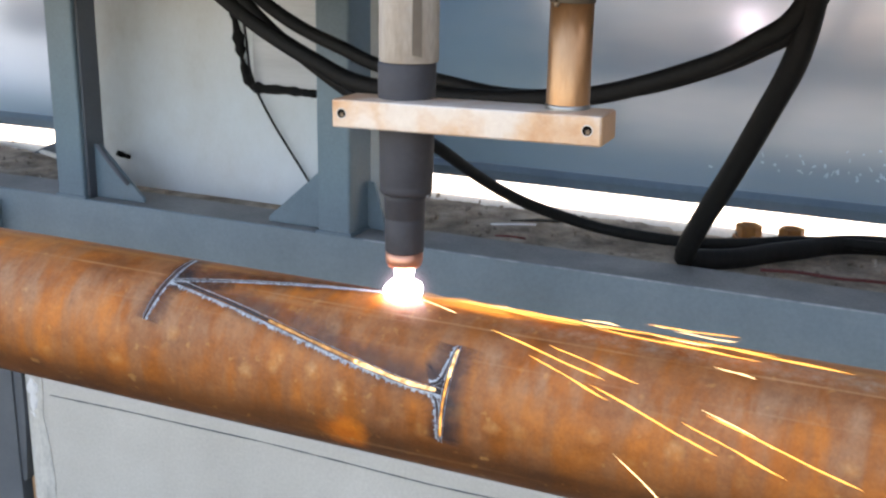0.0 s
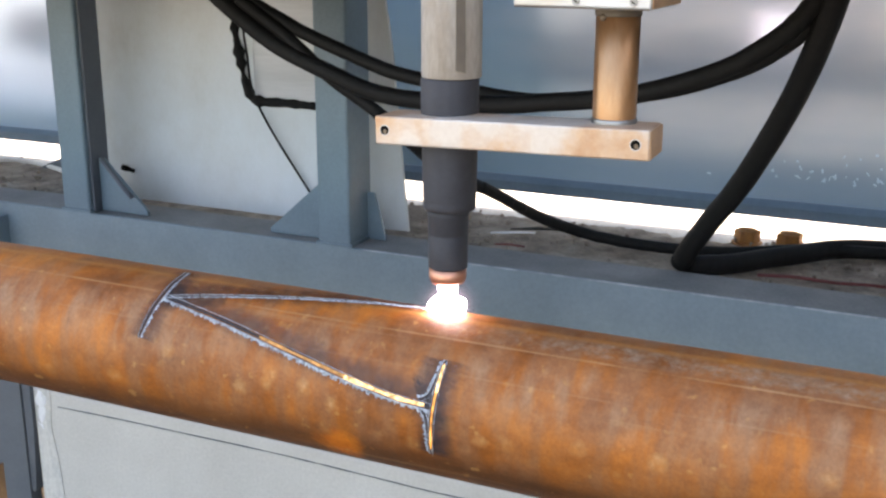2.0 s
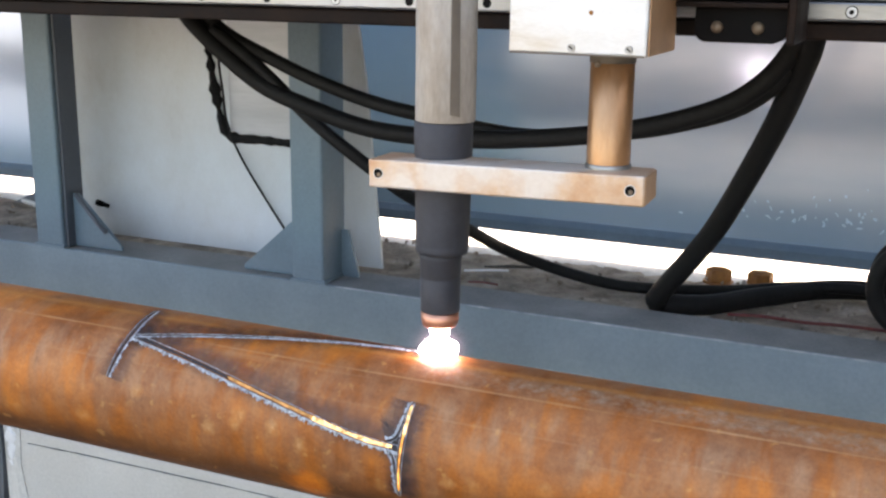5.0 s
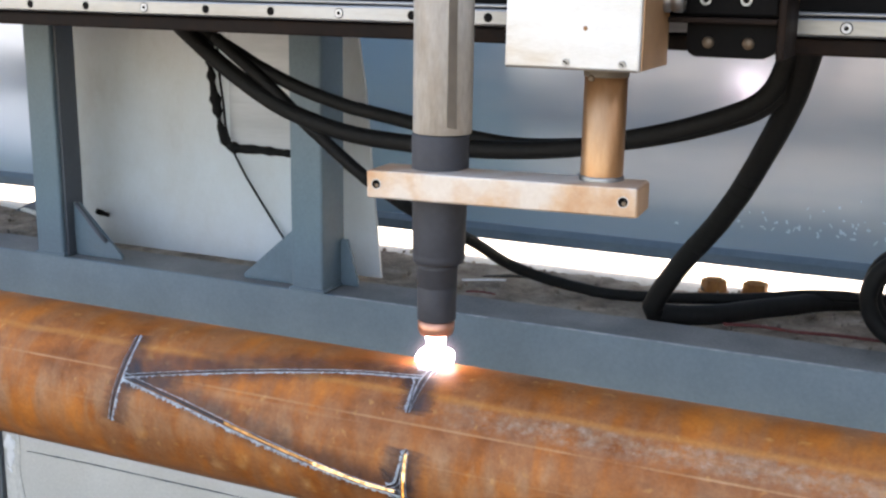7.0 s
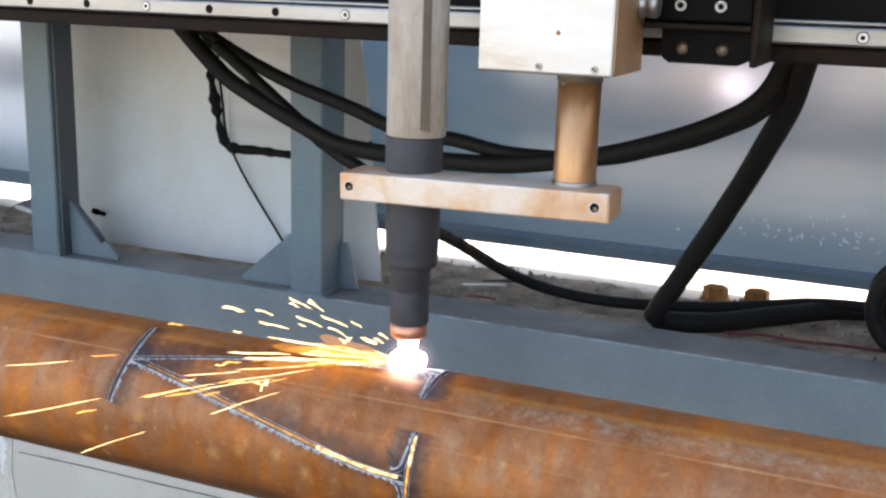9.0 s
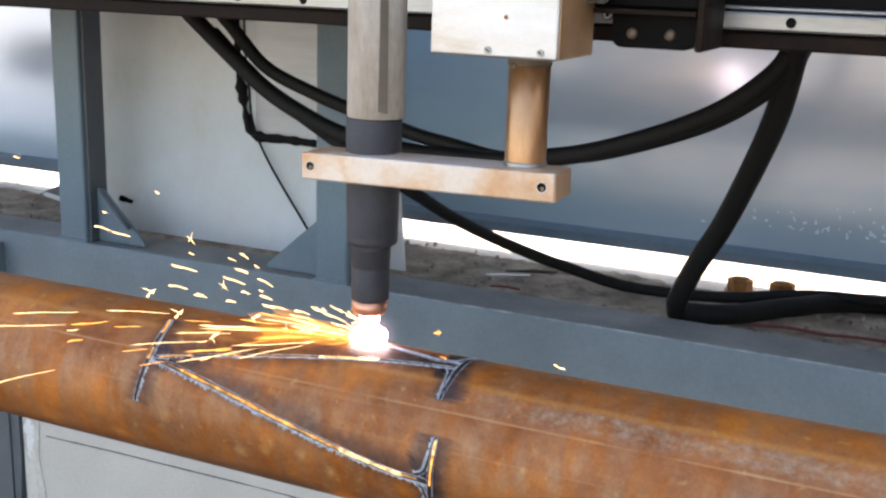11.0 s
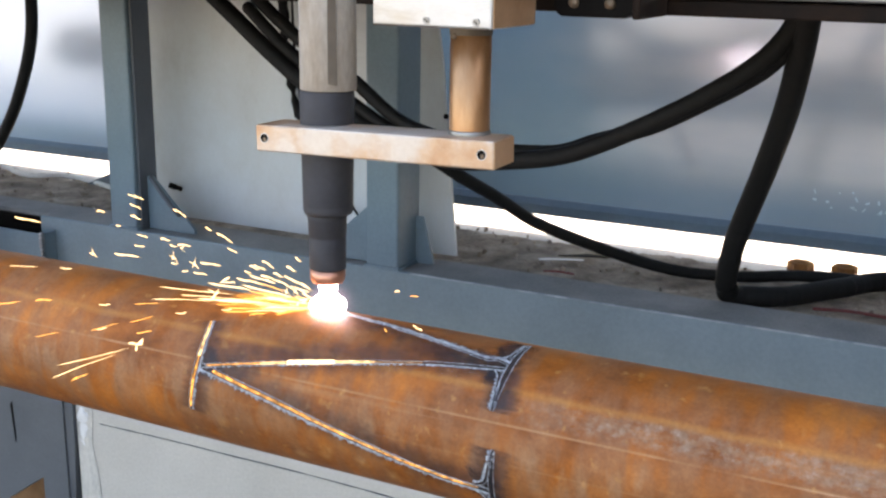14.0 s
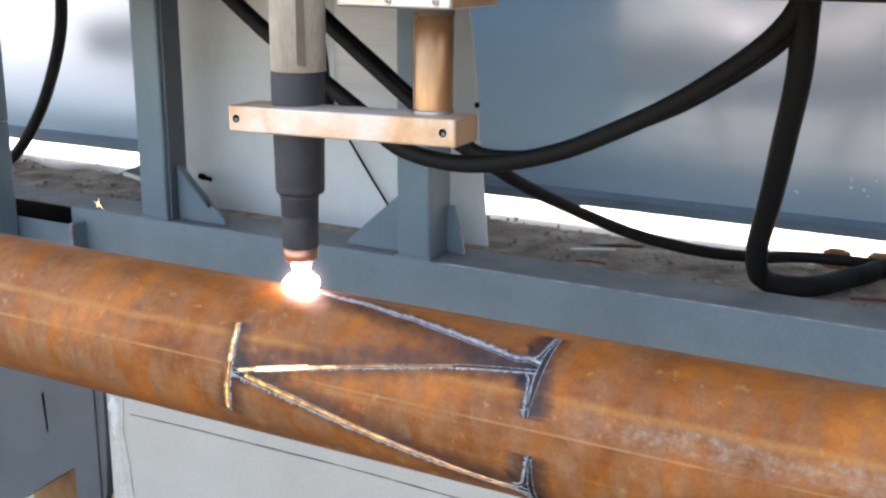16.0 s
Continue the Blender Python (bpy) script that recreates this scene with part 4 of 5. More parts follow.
        part("screw_socket", lathe([(0.0026, -0.0006), (0.0020, -0.0008)], 12, "y"), BLACK_STEEL, bolt)
    part("coupling", lathe([(0.010, 0.200), (0.012, 0.202), (0.012, 0.208), (0.010, 0.210), (0.012, 0.212), (0.012, 0.219), (0.010, 0.221)], 20, "x"), STEEL, head, "ribbed brass coupling", True).matrix_basis = pose(0, 0.03, 1.452)
    return head


TORCH = torch()


def arc():
    """White-hot plasma jet between nozzle and pipe, with its violet lens bloom built as shells."""
    thing = empty("plasma_arc", "white-hot plasma jet with a violet halo under the nozzle", "plasma arc", (between(TORCH_X, 0), TORCH_Y, 1.0))
    outline = [(0.0, 0.1155)]
    for k in range(30):
        z = 0.1152 - 0.0412 * k / 29
        neck = 0.0098 * min(1.0, max(0.0, (z - 0.090) / 0.012))
        blob = 0.0186 * math.sqrt(max(0.0, 1 - ((z - 0.0890) / 0.0142) ** 2))
        outline.append(((neck ** 4 + blob ** 4) ** 0.25 + 0.0002, z))
    core = lathe(outline + [(0.0, 0.0738)], 40)
    for v in core.verts:
        v.co += Vector((0.0036, 0.0036, 0.0020)) * noise.noise(v.co * 90) * (1 if v.co.z < 0.108 else 0.2)
    part("arc_core", core, ARC_CORE, thing, "", True)
    # see-through glowing shells imitate the violet bloom round the jet
    for k, (r, alpha) in enumerate(((0.0200, 0.12), (0.0235, 0.055), (0.0285, 0.020), (0.035, 0.008))):
        m = glow("arc_halo_glow", (0.86, 0.72, 1.0), 0.24, alpha)
        shell = lathe([(r * math.sin(radians(a)), 0.0915 - 0.86 * r * math.cos(radians(a))) for a in range(0, 181, 15)], 28)
        for v in shell.verts:
            v.co.z += 0.0015 * noise.noise(v.co * 60 + Vector((k * 7, 0, 0)))
        part("arc_halo", shell, m, thing, "faint violet bloom shell", True)
    return thing


ARC = arc()


# ---- the pipe and its cuts ----
def skin(x, angle, lift=0.0):
    a = radians(angle)
    return Vector((x, -(PIPE_R + lift) * math.cos(a), (PIPE_R + lift) * math.sin(a)))


def pipe():
    thing = tagged(empty("steel_pipe", "rust-brown steel pipe with bright plasma cuts in it", "pipe", (0, 0, PIPE_Z)))
    wall = lathe([(PIPE_R - 0.008, -2.6), (PIPE_R - 0.001, -2.6), (PIPE_R, -2.599), (PIPE_R, 1.999), (PIPE_R - 0.001, 2.0), (PIPE_R - 0.008, 2.0)], 160, "x")
    bmesh.ops.delete(wall, geom=[f for f in wall.faces if len(f.verts) > 4], context="FACES_ONLY")
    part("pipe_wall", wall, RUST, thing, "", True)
    return thing


PIPE = pipe()
PIPE_KEYS = []


def strip(run, width, lift, offset, mat_index, bm, rough, seed, fuzz=0.0, ends=None):
    """A raised band along a run of (x, angle) points on the pipe's skin."""
    left, right, crown = [], [], []
    for i, (x, a) in enumerate(run):
        x0, a0 = run[max(i - 1, 0)]
        x1, a1 = run[min(i + 1, len(run) - 1)]
        d = Vector((x1 - x0, radians(a1 - a0) * PIPE_R)).normalized()
        n = Vector((-d.y, d.x))
        w = width * (1 + rough * noise.noise((x * 330, a * 4.1, seed)))
        if ends:
            s = ends[0] + (ends[1] - ends[0]) * i / max(1, len(run) - 1)
            w *= 0.35 + 0.75 * math.sqrt(max(0.0, math.sin(math.pi * s)))
        c = offset + rough * 0.25 * width * noise.noise((x * 410, a * 5.3, seed + 4))
        ragged = [1 + fuzz * noise.noise((x * 2300, a * 31, seed + k)) for k in (20, 40)]
        put = lambda s, up: skin(x + n.x * s, a + math.degrees(n.y * s / PIPE_R), up)
        left.append(bm.verts.new(put(c - w / 2 * ragged[0], -0.0004)))
        crown.append(bm.verts.new(put(c, lift * (1 + rough * noise.noise((x * 500, a * 7, seed + 9))))))
        right.append(bm.verts.new(put(c + w / 2 * ragged[1], -0.0004)))
    for i in range(len(run) - 1):
        for p, q in ((left, crown), (crown, right)):
            f = bm.faces.new((p[i], p[i + 1], q[i + 1], q[i]))
            f.material_index, f.smooth = mat_index, False


def fringe(run, inner, side, width, bm, seed, here=None):
    """A low lip of dross along one edge of a cut: straight beside the kerf, combed out into short hairs away from it."""
    rng = random.Random(int(seed * 1000) + len(run))
    rows = []
    for i, (x, a) in enumerate(run):
        x0, a0 = run[max(i - 1, 0)]
        x1, a1 = run[min(i + 1, len(run) - 1)]
        d = Vector((x1 - x0, radians(a1 - a0) * PIPE_R)).normalized()
        n = Vector((-d.y, d.x))
        k = 1.0
        if here:
            k = 0.35 + 0.75 * math.sqrt(max(0.0, math.sin(math.pi * (here[0] + (here[1] - here[0]) * i / max(1, len(run) - 1)))))
        reach = width * (0.72 + 0.35 * noise.noise((x * 90, a * 1.3, seed))) * rng.choice((0.45, 0.7, 0.95, 1.15))
        put = lambda s, up: bm.verts.new(skin(x + n.x * s, a + math.degrees(n.y * s / PIPE_R), up))
        rows.append((put(side * inner * k, -0.0003), put(side * (inner * k + 0.18 * width), 0.0007 + 0.0003 * rng.random()), put(side * (inner * k + 0.55 * reach), 0.0005 + 0.0003 * rng.random()), put(side * (inner * k + reach), -0.0002)))
    for p, q in zip(rows, rows[1:]):
        for k in range(3):
            f = bm.faces.new((p[k], q[k], q[k + 1], p[k + 1]))
            f.material_index, f.smooth = 1, False


def tint_band(run, width, lift, seed):
    """A thin band of heat tint on the skin, strongest along its middle."""
    bm = bmesh.new()
    layer = bm.verts.layers.float.new("tint")
    rows = []
    for i, (x, a) in enumerate(run):
        x0, a0 = run[max(i - 1, 0)]
        x1, a1 = run[min(i + 1, len(run) - 1)]
        d = Vector((x1 - x0, radians(a1 - a0) * PIPE_R)).normalized()
        n = Vector((-d.y, d.x))
        w = width * (1 + 0.35 * noise.noise((x * 60, a * 0.8, seed + 3)))
        row = []
        for k in range(-4, 5):
            s = w * k / 4 + 0.25 * width
            v = bm.verts.new(skin(x + n.x * s, a + math.degrees(n.y * s / PIPE_R), lift))
            v[layer] = 0.50 * (1 - (k / 4) ** 2) ** 1.4
            row.append(v)
        rows.append(row)
    for p, q in zip(rows, rows[1:]):
        for k in range(8):
            bm.faces.new((p[k], p[k + 1], q[k + 1], q[k])).smooth = True
    return bm


def resample(run, step=0.0012):
    pts = [Vector((x, radians(a) * PIPE_R, 0)) for x, a in run]
    total = sum((b - a).length for a, b in zip(pts, pts[1:]))
    n = max(2, int(total / step))
    return [(p.x, math.degrees(p.y / PIPE_R)) for p in spline(pts, n)]


def cut(run, bead=-1, hot=None, born=None, seed=0.0, kerf_width=0.0032, lip=0.0046, ends=None):
    """One plasma cut: dark kerf, slag lips, glowing stretches of hot metal and arc light. Cuts made while the torch
    runs come up piece by piece behind it.
    """
    pts = resample(run)
    pieces = [pts] if born is None else [pts[i:i + 8] for i in range(0, len(pts) - 1, 7)]
    for piece in pieces:
        if len(piece) < 2:
            continue
        tint = part("heat_tint", tint_band(piece, 0.021, 0.00022 + 0.00004 * seed / 2, seed), TINT, PIPE, "blue-black heat tint")
        if born is not None:
            PIPE_KEYS.append((tint, piece[len(piece) // 2][1], born(pts.index(piece[0]) / (len(pts) - 1)) + 0.1))
        bm = bmesh.new()
        here = None
        if ends:
            i0 = pts.index(piece[0])
            reach = (ends[1] - ends[0]) / (len(pts) - 1)
            here = (ends[0] + i0 * reach, ends[0] + (i0 + len(piece) - 1) * reach)
        strip(piece, kerf_width, 0.0004, 0.0, 0, bm, 0.12, seed, 0.0, here)
        fringe(piece, kerf_width * 0.46, bead, lip * 1.35, bm, seed + 1, here)
        fringe(piece, kerf_width * 0.46, -bead, 0.0016, bm, seed + 2, here)
        kerf = part("cut", bm, [KERF, SLAG], PIPE, "burnt kerf with pale slag lips")
        if born is not None:
            s = pts.index(piece[0]) / (len(pts) - 1)
            PIPE_KEYS.append((kerf, piece[len(piece) // 2][1], born(s)))
    rng = random.Random(int(seed * 10))
    n = len(pts) - 1
    # glowing strips stand for hot metal and for arc light from inside the pipe
    for lo, hi, mat, t, *cold in hot or []:
        i, last = int(lo * n), int(hi * n)
        while i < last - 1:
            k = min(last, i + rng.randint(9, 22))
            seg = pts[i:k + 1]
            bm = bmesh.new()
            lift = 0.0011 if mat is HOTTER else 0.0008
            strip(seg, kerf_width * rng.uniform(0.75, 1.05) * (min(1.2, 0.4 + 2.0 * i / n) * 0.8 if mat is GOLD else 1.0 if mat is HOT else 1.1), lift, rng.uniform(-0.0002, 0.0002), 0, bm, 0.35, seed + i)
            ob = part("cut_glow", bm, mat, PIPE, "hot metal and arc light glowing in the cut")
            if t is not None or cold:
                PIPE_KEYS.append((ob, seg[len(seg) // 2][1], 0.0 if t is None else t + rng.uniform(-0.8, 0.4), *[c + rng.uniform(-1.5, 0.8) for c in cold]))
            i = k + (rng.choice((0, 0, 4)) if mat is HOTTER else 0)


# cuts standing at the start
cut([(-0.312, 99), (-0.309, 88), (-0.3085, 75), (-0.309, 64), (-0.3125, 46), (-0.3165, 29.5)], 1, [(0.0, 0.97, HOT, 11.6), (0.1, 0.4, HOTTER, 13.0)], seed=1.0, kerf_width=0.0048, lip=0.0044, ends=(0.0, 1.0))
cut([(-0.3036, 64.3), (-0.255, 57.6), (-0.207, 50.8), (-0.124, 37.9), (-0.056, 27.7), (-0.005, 21.4), (0.034, 19.5)], -1, [(0.05, 0.92, HOT, 10.9), (0.06, 0.40, GOLD, 8.3), (0.40, 0.97, GOLD, None), (0.72, 0.985, HOTTER, None, 11.6)], seed=2.0, kerf_width=0.0054, lip=0.0052)
cut([(0.0388, 51.5), (0.0376, 36), (0.0360, 19), (0.0346, 2), (0.0330, -15.4)], -1, [(0.04, 0.95, HOT, None, 12.2), (0.06, 0.34, HOTTER, None, 11.8)], seed=3.0, kerf_width=0.0046, lip=0.0016, ends=(0.0, 1.0))
cut([(0.020, 22.6), (0.0290, 26), (0.0338, 34), (0.0378, 50)], 1, seed=3.3, kerf_width=0.0026, lip=0.0040)
cut([(0.020, 18.2), (0.0282, 13.5), (0.0312, 4), (0.0322, -13)], -1, seed=3.6, kerf_width=0.0026, lip=0.0040)
cut([(-0.302, 64.5), (-0.221, 76), (-0.133, 88), (-0.061, 97.5), (-0.046, 99.5)], -1, [(0.02, 0.55, HOT, 11.0), (0.40, 0.97, GOLD, 11.2)], seed=4.0, kerf_width=0.0026, lip=0.0026)
# cuts made before the camera
cut([(-0.046, 99.5), (-0.020, 102), (0.005, 104), (0.030, 106)], -1, None, lambda s: 0.05 + 2.75 * s, seed=5.0, kerf_width=0.0026, lip=0.0026)
cut([(0.0325, 91), (0.0330, 98), (0.0335, 106)], 1, None, lambda s: 4.5 + 0.5 * s, seed=6.0, kerf_width=0.0050, lip=0.0018, ends=(0.24, 0.47))
cut([(0.0325, 91), (0.0320, 83), (0.0314, 75)], -1, None, lambda s: 5.5 + 0.5 * s, seed=6.5, kerf_width=0.0050, lip=0.0018, ends=(0.24, 0.0))
cut([(0.0335, 106), (0.0340, 118), (0.0345, 141)], 1, None, lambda s: 6.45 + 0.35 * s, seed=7.0, kerf_width=0.0050, lip=0.0018, ends=(0.47, 1.0))
cut([(0.020, 105.4), (0.0270, 101), (0.0294, 91), (0.0306, 77)], -1, None, lambda s: 5.5 + 0.5 * s, seed=7.3, kerf_width=0.0026, lip=0.0040)
cut([(0.020, 113.5), (0.0275, 117), (0.0312, 125), (0.0334, 139)], 1, None, lambda s: 6.45 + 0.35 * s, seed=7.6, kerf_width=0.0026, lip=0.0040)
LINE_TIMES = [(7.6 + 0.35 * k) for k in range(24)] + [16.0]
cut([(0.0305, 110.0)] + [(between(TORCH_X, t), CUT_ANGLE - between(PIPE_TURN, t)) for t in LINE_TIMES if t > 7.9], -1, None, lambda s: 7.95 + 8.05 * s, seed=8.0, kerf_width=0.0013, lip=0.0072)


# the jet's light through the standing cut, added as glowing strips below the torch
LONG = resample([(-0.302, 64.5), (-0.221, 76), (-0.133, 88), (-0.061, 97.5), (-0.046, 99.5)])
for first in range(6, len(LONG) - 12, 9):
    stretch = LONG[first:first + 10]
    middle = stretch[len(stretch) // 2]
    for reach, wide, heat in ((0.062, 0.0030, FLARE), (0.024, 0.0066, THROUGH)):
        near = [t / 10 for t in range(100, 160) if abs(between(TORCH_X, t / 10) + 0.022 - middle[0]) < reach]
        if near:
            bm = bmesh.new()
            strip(stretch, wide, 0.0017 + 0.05 * wide, 0.0, 0, bm, 0.35, first)
            PIPE_KEYS.append((part("cut_glow", bm, heat, PIPE, "arc light shining through the cut"), middle[1], near[0], near[-1] + 0.1))


# ---- cables ----
def chain(name, label, radius, lines, count, thing_group=""):
    """A heavy cable as a row of short stiff lengths, each with rounded ends, keyed from shape to shape."""
    thing = empty(name, label, "cable", (0, 0, 0), thing_group)
    shapes = [(t, spline(p, count)) for t, p in lines]
    longest = [max((s[i + 1] - s[i]).length for _, s in shapes) for i in range(count)]
    for i in range(count):
        half = longest[i] / 2
        dome = [(radius * math.cos(radians(a)), half + radius * math.sin(radians(a))) for a in (0, 25, 50, 72)]
        east = [(radius, half - 0.0008)] + dome + [(0.0, half + radius)]
        steps = [(r, -h) for r, h in reversed(east)] + east
        ob = part("cable_length", lathe(steps, 14, "x"), RUBBER, thing, "", True)
        rows = []
        for t, s in shapes:
            d = (s[i + 1] - s[i]).normalized()
            turn = Vector((1, 0, 0)).rotation_difference(d).to_matrix().to_4x4()
            rows.append((t, Matrix.Translation((s[i] + s[i + 1]) / 2) @ turn))
        if rows[0][0] > 0:
            rows.insert(0, (0.0, rows[0][1]))
        if len(rows) == 1:
            ob.matrix_basis = rows[0][1]
        else:
            CABLE_KEYS.append((ob, rows))
    return thing


def flat(y, *xz):
    return [(a, y, b) for a, b in xz]


CABLE_KEYS = []
UP = 0.42
chain("torch_cable", "thick black rubber torch cable sagging behind the torch", 0.0124, [
    (0.0, flat(UP, (-0.65, 1.41), (-0.543, 1.337), (-0.477, 1.296), (-0.393, 1.256), (-0.32, 1.23), (-0.198, 1.223), (-0.124, 1.225), (-0.052, 1.231), (0.016, 1.24), (0.088, 1.261), (0.17, 1.293), (0.214, 1.319), (0.251, 1.346), (0.282, 1.40))),
    (5.0, flat(UP, (-0.58, 1.41), (-0.549, 1.377), (-0.496, 1.334), (-0.429, 1.292), (-0.345, 1.264), (-0.272, 1.245), (-0.192, 1.238), (-0.099, 1.239), (-0.019, 1.246), (0.058, 1.256), (0.124, 1.269), (0.187, 1.287), (0.241, 1.31), (0.284, 1.346), (0.318, 1.40))),
    (7.5, flat(UP, (-0.6, 1.41), (-0.568, 1.381), (-0.494, 1.328), (-0.398, 1.277), (-0.304, 1.251), (-0.214, 1.243), (-0.127, 1.241), (-0.045, 1.244), (0.034, 1.252), (0.109, 1.269), (0.181, 1.288), (0.249, 1.313), (0.281, 1.332), (0.296, 1.359), (0.309, 1.41))),
    (8.5, flat(UP, (-0.6, 1.41), (-0.565, 1.378), (-0.497, 1.32), (-0.439, 1.292), (-0.382, 1.267), (-0.308, 1.241), (-0.228, 1.234), (-0.134, 1.232), (-0.052, 1.235), (0.026, 1.246), (0.086, 1.259), (0.136, 1.273), (0.185, 1.29), (0.231, 1.31), (0.263, 1.329), (0.284, 1.356), (0.3, 1.41))),
    (11.0, flat(UP, (-0.64, 1.41), (-0.6, 1.378), (-0.53, 1.323), (-0.471, 1.281), (-0.403, 1.249), (-0.346, 1.23), (-0.245, 1.216), (-0.175, 1.215), (-0.108, 1.217), (-0.043, 1.227), (0.019, 1.24), (0.1, 1.268), (0.169, 1.299), (0.214, 1.329), (0.251, 1.365), (0.268, 1.40))),
    (12.5, flat(UP, (-0.66, 1.41), (-0.619, 1.38), (-0.548, 1.329), (-0.488, 1.287), (-0.429, 1.254), (-0.343, 1.222), (-0.251, 1.206), (-0.164, 1.202), (-0.089, 1.211), (-0.025, 1.227), (0.05, 1.254), (0.127, 1.293), (0.18, 1.329), (0.21, 1.361), (0.232, 1.40))),
    (14.5, flat(UP, (-0.70, 1.41), (-0.654, 1.376), (-0.593, 1.328), (-0.524, 1.278), (-0.437, 1.226), (-0.362, 1.187), (-0.271, 1.17), (-0.194, 1.178), (-0.104, 1.195), (-0.028, 1.229), (0.064, 1.28), (0.129, 1.324), (0.166, 1.359), (0.190, 1.40))),
    (16.0, flat(UP, (-0.74, 1.41), (-0.684, 1.368), (-0.618, 1.32), (-0.513, 1.25), (-0.455, 1.213), (-0.398, 1.17), (-0.324, 1.154), (-0.244, 1.158), (-0.152, 1.181), (-0.074, 1.215), (0.013, 1.262), (0.093, 1.319), (0.136, 1.361), (0.157, 1.40))),
], 60, "hanging cables")
chain("torch_cable", "black rubber cable hanging above the thicker one", 0.010, [
    (0.0, flat(UP + 0.016, (-0.6, 1.41), (-0.495, 1.339), (-0.429, 1.302), (-0.356, 1.275), (-0.302, 1.256), (-0.199, 1.24), (-0.124, 1.23), (-0.052, 1.231), (0.016, 1.24), (0.089, 1.256), (0.172, 1.286), (0.218, 1.309), (0.256, 1.334), (0.288, 1.386))),
    (5.0, flat(UP + 0.016, (-0.57, 1.41), (-0.505, 1.366), (-0.447, 1.34), (-0.362, 1.307), (-0.271, 1.28), (-0.192, 1.266), (-0.099, 1.252), (-0.019, 1.247), (0.058, 1.256), (0.125, 1.264), (0.189, 1.28), (0.245, 1.3), (0.289, 1.334), (0.324, 1.386))),
    (7.5, flat(UP + 0.016, (-0.595, 1.415), (-0.55, 1.385), (-0.505, 1.362), (-0.404, 1.315), (-0.31, 1.288), (-0.22, 1.272), (-0.133, 1.258), (-0.049, 1.25), (0.031, 1.254), (0.11, 1.264), (0.183, 1.281), (0.252, 1.304), (0.285, 1.322), (0.301, 1.347), (0.315, 1.396))),
    (8.5, flat(UP + 0.016, (-0.595, 1.415), (-0.55, 1.385), (-0.505, 1.362), (-0.408, 1.322), (-0.315, 1.293), (-0.226, 1.267), (-0.14, 1.258), (-0.057, 1.247), (0.022, 1.247), (0.087, 1.254), (0.138, 1.267), (0.188, 1.282), (0.234, 1.301), (0.267, 1.318), (0.289, 1.344), (0.306, 1.396))),
    (11.0, flat(UP + 0.016, (-0.59, 1.41), (-0.549, 1.372), (-0.49, 1.317), (-0.412, 1.286), (-0.346, 1.266), (-0.246, 1.24), (-0.176, 1.228), (-0.108, 1.218), (-0.043, 1.227), (0.02, 1.235), (0.102, 1.261), (0.172, 1.29), (0.218, 1.319), (0.256, 1.353), (0.274, 1.386))),
    (12.5, flat(UP + 0.016, (-0.62, 1.41), (-0.588, 1.381), (-0.518, 1.326), (-0.444, 1.29), (-0.343, 1.236), (-0.261, 1.222), (-0.18, 1.211), (-0.089, 1.211), (-0.025, 1.227), (0.051, 1.249), (0.129, 1.286), (0.184, 1.319), (0.215, 1.349), (0.238, 1.386))),
    (16.0, flat(UP + 0.016, (-0.6, 1.41), (-0.516, 1.34), (-0.444, 1.287), (-0.379, 1.239), (-0.315, 1.199), (-0.271, 1.167), (-0.194, 1.169), (-0.152, 1.181), (-0.074, 1.215), (0.014, 1.256), (0.096, 1.31), (0.141, 1.35), (0.163, 1.386))),
], 60, "hanging cables")
